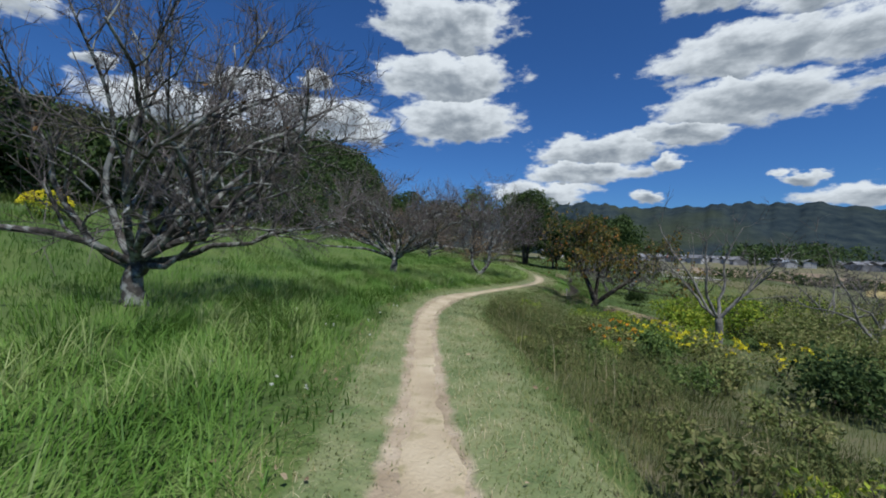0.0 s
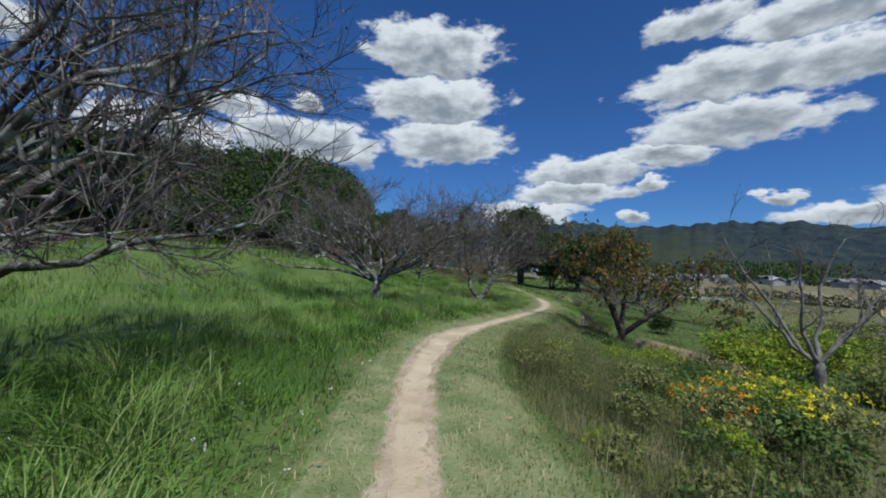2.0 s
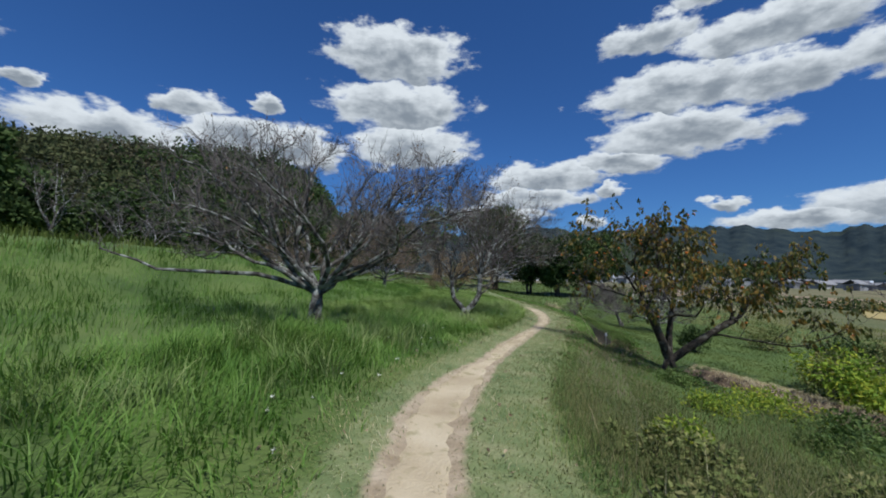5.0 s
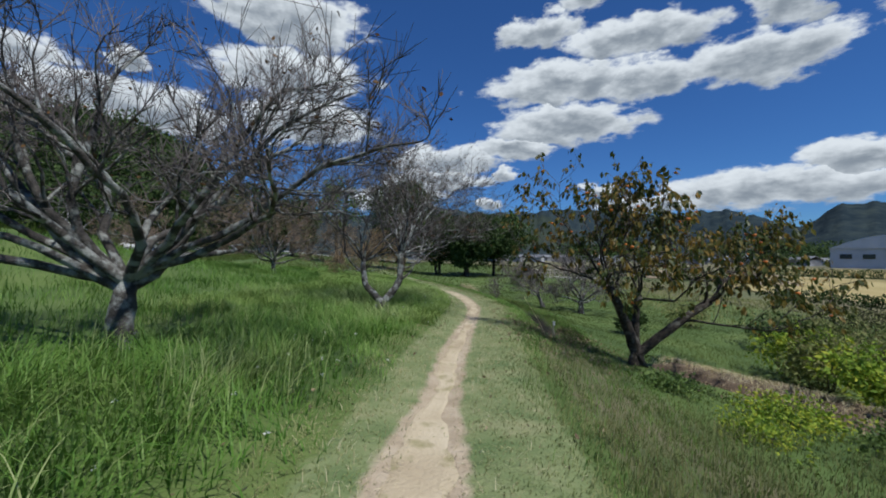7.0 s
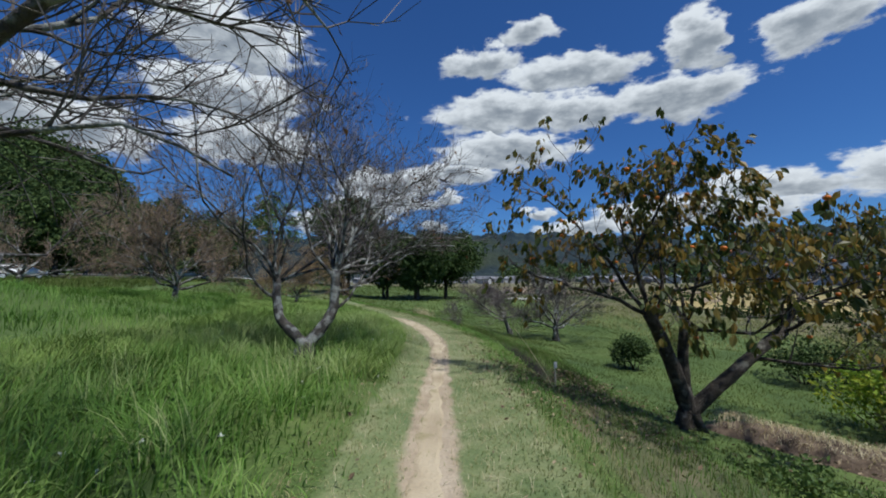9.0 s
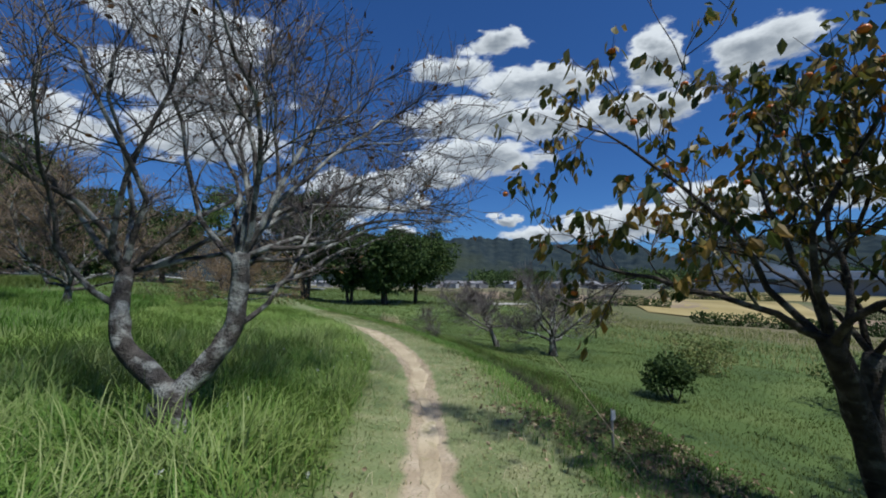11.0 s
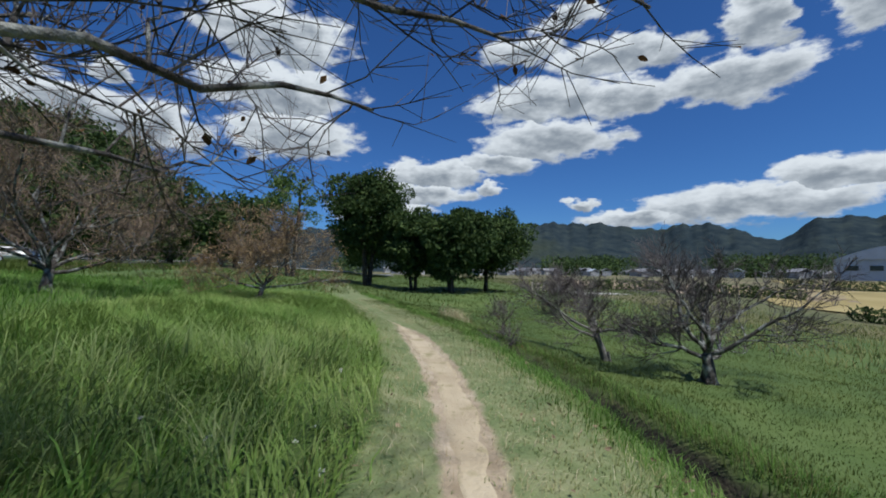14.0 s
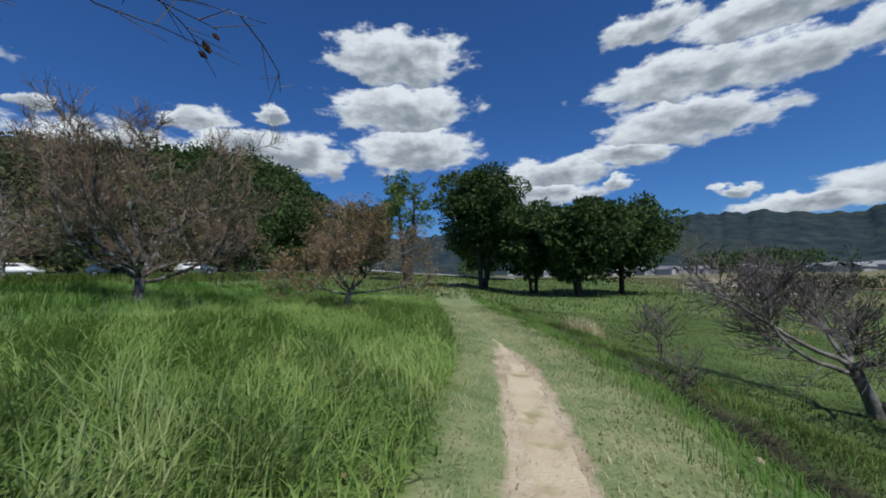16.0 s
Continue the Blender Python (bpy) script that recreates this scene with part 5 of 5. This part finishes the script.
BANK_KINDS = [("weed", "olive weedy tuft on the bank"), ("light_leaf", "leafy green weed tuft on the bank"), ("feathery", "feathery brownish weed tuft on the bank"), ("yellow_leaf", "yellow-green weed tuft on the bank")]
bank_rng = np.random.default_rng(61)
bank_x, bank_y = strip(bank_rng, 64, 1.75, 4.6, 1.2, 12.0)
for i in range(64):
    leaf_name, text = BANK_KINDS[int(bank_rng.choice(4, p=[0.36, 0.22, 0.3, 0.12]))]
    wide_r = bank_rng.uniform(0.2, 0.46)
    shrub(170 + i, float(bank_x[i]), float(bank_y[i]), wide_r, wide_r * bank_rng.uniform(0.9, 1.5), M[leaf_name], text, 0.06, 12, 60, "weed_tuft")


def make_weeds():
    """Feathery weeds on the bank: thin stems with many small leaves."""
    rng = np.random.default_rng(31)
    x, y = strip(rng, 3600, 1.35, 5.0, 0.3, 18.5)
    u = across(x, y)
    dense = (np.exp(-((u - 2.2) / 1.1) ** 2) + 0.35) * (0.3 + 1.1 * clump_noise(x, y, 0.6, 6.0))
    keep = rng.uniform(0, 1, len(x)) < dense * (1 - smooth(14, 16, y) * smooth(2.4, 3.2, u)) * (1 - 0.85 * smooth(13, 15.5, y))
    x, y, u = x[keep], y[keep], u[keep]
    h = rng.uniform(0.3, 0.72, len(x)) * (0.5 + 0.6 * clump_noise(x, y, 1.0, 1.0)) * (0.55 + 0.45 * smooth(1.3, 2.2, u)) * (1 - 0.45 * smooth(13, 17, y))
    v, f = blades(rng, x, y, h, np.full(len(x), 0.006), 0.25, 4)
    stuff("weed_stems", v, f, M["weed_stem"], "dry upright weed stems on the bank", "weeds")
    per = 40
    t = rng.uniform(0.2, 1.0, len(x) * per)
    X, Y, H = np.repeat(x, per), np.repeat(y, per), np.repeat(h, per)
    pos = np.stack([X + rng.normal(0, 0.085, len(t)), Y + rng.normal(0, 0.085, len(t)), land(X, Y) + H * t], -1)
    v, f = blades(rng, pos[:, 0], pos[:, 1], rng.uniform(0.04, 0.12, len(t)), np.full(len(t), 0.0055), 0.75, 3, pos[:, 2])
    stuff("weeds", v, f, M["feathery"], "feathery olive-brown weeds crowding the bank", "weeds")
    x, y = strip(rng, 14000, 1.5, 8.0, 0, 13)
    v, f = blades(rng, x, y, rng.uniform(0.12, 0.4, len(x)), rng.uniform(0.005, 0.01, len(x)), 0.6, 3)
    stuff("weedy_grass", v, f, M["feathery"], "rough browning grass among the weeds", "grass")
    x, y = strip(rng, 220, 1.5, 3.4, 1, 12)
    v, f = blades(rng, x, y, rng.uniform(0.4, 0.75, len(x)), np.full(len(x), 0.008), 0.2, 4)
    stuff("dry_stalks", v, f, M["straw"], "pale dry stalks standing on the bank", "weeds")
    # darker growth along the ditch
    x, y = strip(rng, 6000, 2.4, 3.0, 20, 44)
    v, f = blades(rng, x, y, rng.uniform(0.08, 0.3, len(x)), rng.uniform(0.006, 0.01, len(x)), 0.6, 3)
    stuff("ditch_weeds", v, f, M["feathery"], "withered weeds along the shallow ditch", "weeds")


make_weeds()


def make_litter():
    """Fallen leaves on the bank, under the persimmon and by the path."""
    rng = np.random.default_rng(41)
    spots = [(5.0, 19.7, 0.9, 800), (5.6, 20.9, 0.7, 500), (4.4, 20.6, 0.8, 500), (6.8, 17.2, 1.0, 500), (7.1, 15.6, 1.0, 500), (3.9, 18.4, 1.0, 260), (4.6, 23.0, 1.2, 160)]
    pts = np.concatenate([np.stack([rng.normal(a, r * 0.6, n), rng.normal(b, r * 0.6, n)], -1) for a, b, r, n in spots])
    x2, y2 = strip(rng, 420, -1.4, 1.8, 0, 30)
    off = np.abs(across(x2, y2)) > 0.5
    x2, y2 = x2[off], y2[off]
    pts = np.concatenate([pts, np.stack([x2, y2], -1)])
    pts = pts[np.abs(across(pts[:, 0], pts[:, 1])) > 0.5]
    z = land(pts[:, 0], pts[:, 1]) + rng.uniform(0.02, 0.06, len(pts))
    way = rng.normal(0, 1, (len(pts), 3)) * np.array([1, 1, 0.15])
    v, f = leaf_quads(rng, np.column_stack([pts, z]), way, rng.uniform(0.03, 0.07, len(pts)))
    stuff("leaf_litter", v, f, M["litter"], "dry brown leaves scattered over grass and bank", "leaf litter")
    x, y = strip(rng, 60, -2.6, -0.7, 3, 26)
    p = np.column_stack([x, y, land(x, y) + rng.uniform(0.08, 0.22, 60)])
    v, f = leaf_quads(rng, np.repeat(p, 6, 0), rng.normal(0, 1, (360, 3)) + np.array([0, 0, 0.5]), 0.028)
    stuff("daisies", v, f, M["petal_white"], "small white flowers dotted in the grass", "flowers")


make_litter()


def make_brush_pile():
    """Broken dry stalks lying on the bank."""
    rng = np.random.default_rng(77)
    x0, y0 = 2.7, 4.7
    root = thing("brush_pile", x0, y0, land_at(x0, y0), "heap of broken dry stalks lying on the bank", "brush pile")
    for i in range(34):
        a, ln = rng.uniform(0, 6.28), rng.uniform(0.25, 0.8)
        px, py = rng.normal(0, 0.35), rng.normal(0, 0.45)
        z = land_at(x0 + px, y0 + py) - land_at(x0, y0)
        e = (px + ln * math.cos(a), py + ln * math.sin(a))
        z2 = land_at(x0 + e[0], y0 + e[1]) - land_at(x0, y0)
        w = Wood()
        w.tube(np.array([(px, py, z + 0.02), ((px + e[0]) / 2, (py + e[1]) / 2, (z + z2) / 2 + rng.uniform(0.04, 0.12)), (*e, z2 + rng.uniform(0.02, 0.18))]), 0.007, 0.004, 5)
        part("stalk", w.mesh("stalk", M["straw"]), root)


make_brush_pile()


def make_road():
    xs, ys = np.meshgrid(np.linspace(-30, 16, 40), np.linspace(0, 3.5, 4))
    ys = 86 - 0.12 * xs + ys
    idx = np.arange(xs.size).reshape(xs.shape)
    faces = np.stack([idx[:-1, :-1], idx[:-1, 1:], idx[1:, 1:], idx[1:, :-1]], -1).reshape(-1, 4)
    z = land(xs.ravel(), ys.ravel()) + 0.22
    tagged(new("road", raw_mesh("road", np.stack([xs.ravel(), ys.ravel(), z], -1), faces, M["concrete"])), "pale lane beyond the round trees", "road", kind="structure")


make_road()


def make_mulch_bed():
    """A long low mound of soil and straw on the terrace."""
    ys = np.linspace(14.2, 18.5, 44)
    cols = np.linspace(-1, 1, 13)
    rng = np.random.default_rng(4)
    X, Y = np.meshgrid(cols, ys)
    line = np.interp(ys, [14.2, 15.2, 16.4, 17.4, 18.5], [7.3, 7.3, 7.15, 6.85, 6.4])[:, None]
    ends = np.clip(np.minimum(ys - 14.2, 18.5 - ys) / 0.5, 0, 1)[:, None] ** 0.5
    x = line + X * 0.55 * (0.6 + 0.4 * ends)
    z = land(x.ravel(), Y.ravel()).reshape(x.shape) - 0.03 + 0.24 * (1 - X ** 2) * ends + rng.normal(0, 0.018, x.shape)
    idx = np.arange(x.size).reshape(x.shape)
    faces = np.stack([idx[:-1, :-1], idx[:-1, 1:], idx[1:, 1:], idx[1:, :-1]], -1).reshape(-1, 4)
    tagged(new("soil_mound", raw_mesh("soil_mound", np.stack([x.ravel(), Y.ravel(), z.ravel()], -1), faces, M["soil"], True)), "long low mound of brown soil and straw", "soil mound")
    n = 2600
    t, c = rng.uniform(0, 1, n), rng.uniform(-0.85, 0.85, n)
    yy = 14.3 + 4.1 * t
    xx = np.interp(yy, [14.2, 15.2, 16.4, 17.4, 18.5], [7.3, 7.3, 7.15, 6.85, 6.4]) + c * 0.5
    v, f = blades(rng, xx, yy, rng.uniform(0.06, 0.16, n), rng.uniform(0.005, 0.012, n), 1.3, 3, land(xx, yy) + 0.22 * (1 - c ** 2))
    stuff("mulch_straw", v, f, M["straw"], "dry straw lying on the soil mound", "straw")


make_mulch_bed()


def make_stake():
    x, y = 4.97, 20.45
    z = land_at(x, y)
    root = thing("garden_stake", x, y, z, "thin weathered stake with a white tag", "stake")
    w = Wood()
    w.tube(np.array([[0, 0, -0.12], [0.005, 0, 0.2], [0.0, 0.006, 0.5]]), 0.017, 0.014, 8)
    part("pole", w.mesh("pole", M["weathered_wood"]), root)
    part("tag", box_mesh("tag", (0.07, 0.008, 0.11), M["tag"], (0, -0.02, 0.44), 0.003), root, "small white plastic tag")
    x, y = 4.25, 19.5
    z = land_at(x, y)
    rod = Wood()
    rod.tube(np.array([(0.01, -0.08, -0.1), (-0.04, 0.3, 0.33), (-0.08, 0.65, 0.66), (-0.12, 1.0, 0.95)]), 0.006, 0.004, 7)
    root = thing("bamboo_cane", x, y, z, "thin pale bamboo cane stuck slanting in the bank", "cane")
    part("rod", rod.mesh("rod", M["straw"]), root)


make_stake()


def make_plume_grass():
    rng = np.random.default_rng(8)
    x0, y0 = 8.2, 35.6
    x, y = x0 + rng.normal(0, 0.3, 420), y0 + rng.normal(0, 0.25, 420)
    v, f = blades(rng, x, y, rng.uniform(0.35, 0.75, 420), np.full(420, 0.013), 0.55, 5)
    tagged(new("pampas_clump", raw_mesh("pampas_clump", v, f, M["straw"])), "pale dry clump of tall reedy grass", "grass clump", kind="stuff")


make_plume_grass()


def make_fence():
    """The low railing by the concrete apron beyond the round trees."""
    x0, y0 = 24.5, 57.0
    root = thing("fence", x0, y0, land_at(x0, y0), "low grey wooden railing beside a pale apron", "fence")
    post = box_mesh("post", (0.12, 0.12, 1.0), M["weathered_wood"], (0, 0, 0.45), 0.01)
    for i in range(8):
        o = part("post", post, root)
        o.location = (0.85 * i, 0.25 * i, land_at(x0 + 0.85 * i, y0 + 0.25 * i) - land_at(x0, y0))
    for h in (0.45, 0.85):
        w = Wood()
        w.tube(np.array([(0.85 * i, 0.25 * i, land_at(x0 + 0.85 * i, y0 + 0.25 * i) - land_at(x0, y0) + h) for i in range(8)]), 0.05, 0.05, 6)
        part("rail", w.mesh("rail", M["weathered_wood"]), root)
    xs, ys = np.meshgrid(np.linspace(25, 33, 12), np.linspace(52.5, 56.0, 8))
    z = land(xs.ravel(), ys.ravel()) + 0.05
    idx = np.arange(xs.size).reshape(xs.shape)
    faces = np.stack([idx[:-1, :-1], idx[:-1, 1:], idx[1:, 1:], idx[1:, :-1]], -1).reshape(-1, 4)
    tagged(new("pavement", raw_mesh("pavement", np.stack([xs.ravel(), ys.ravel(), z], -1), faces, M["concrete"])), "pale concrete apron beyond the trees", "pavement", kind="structure")


make_fence()
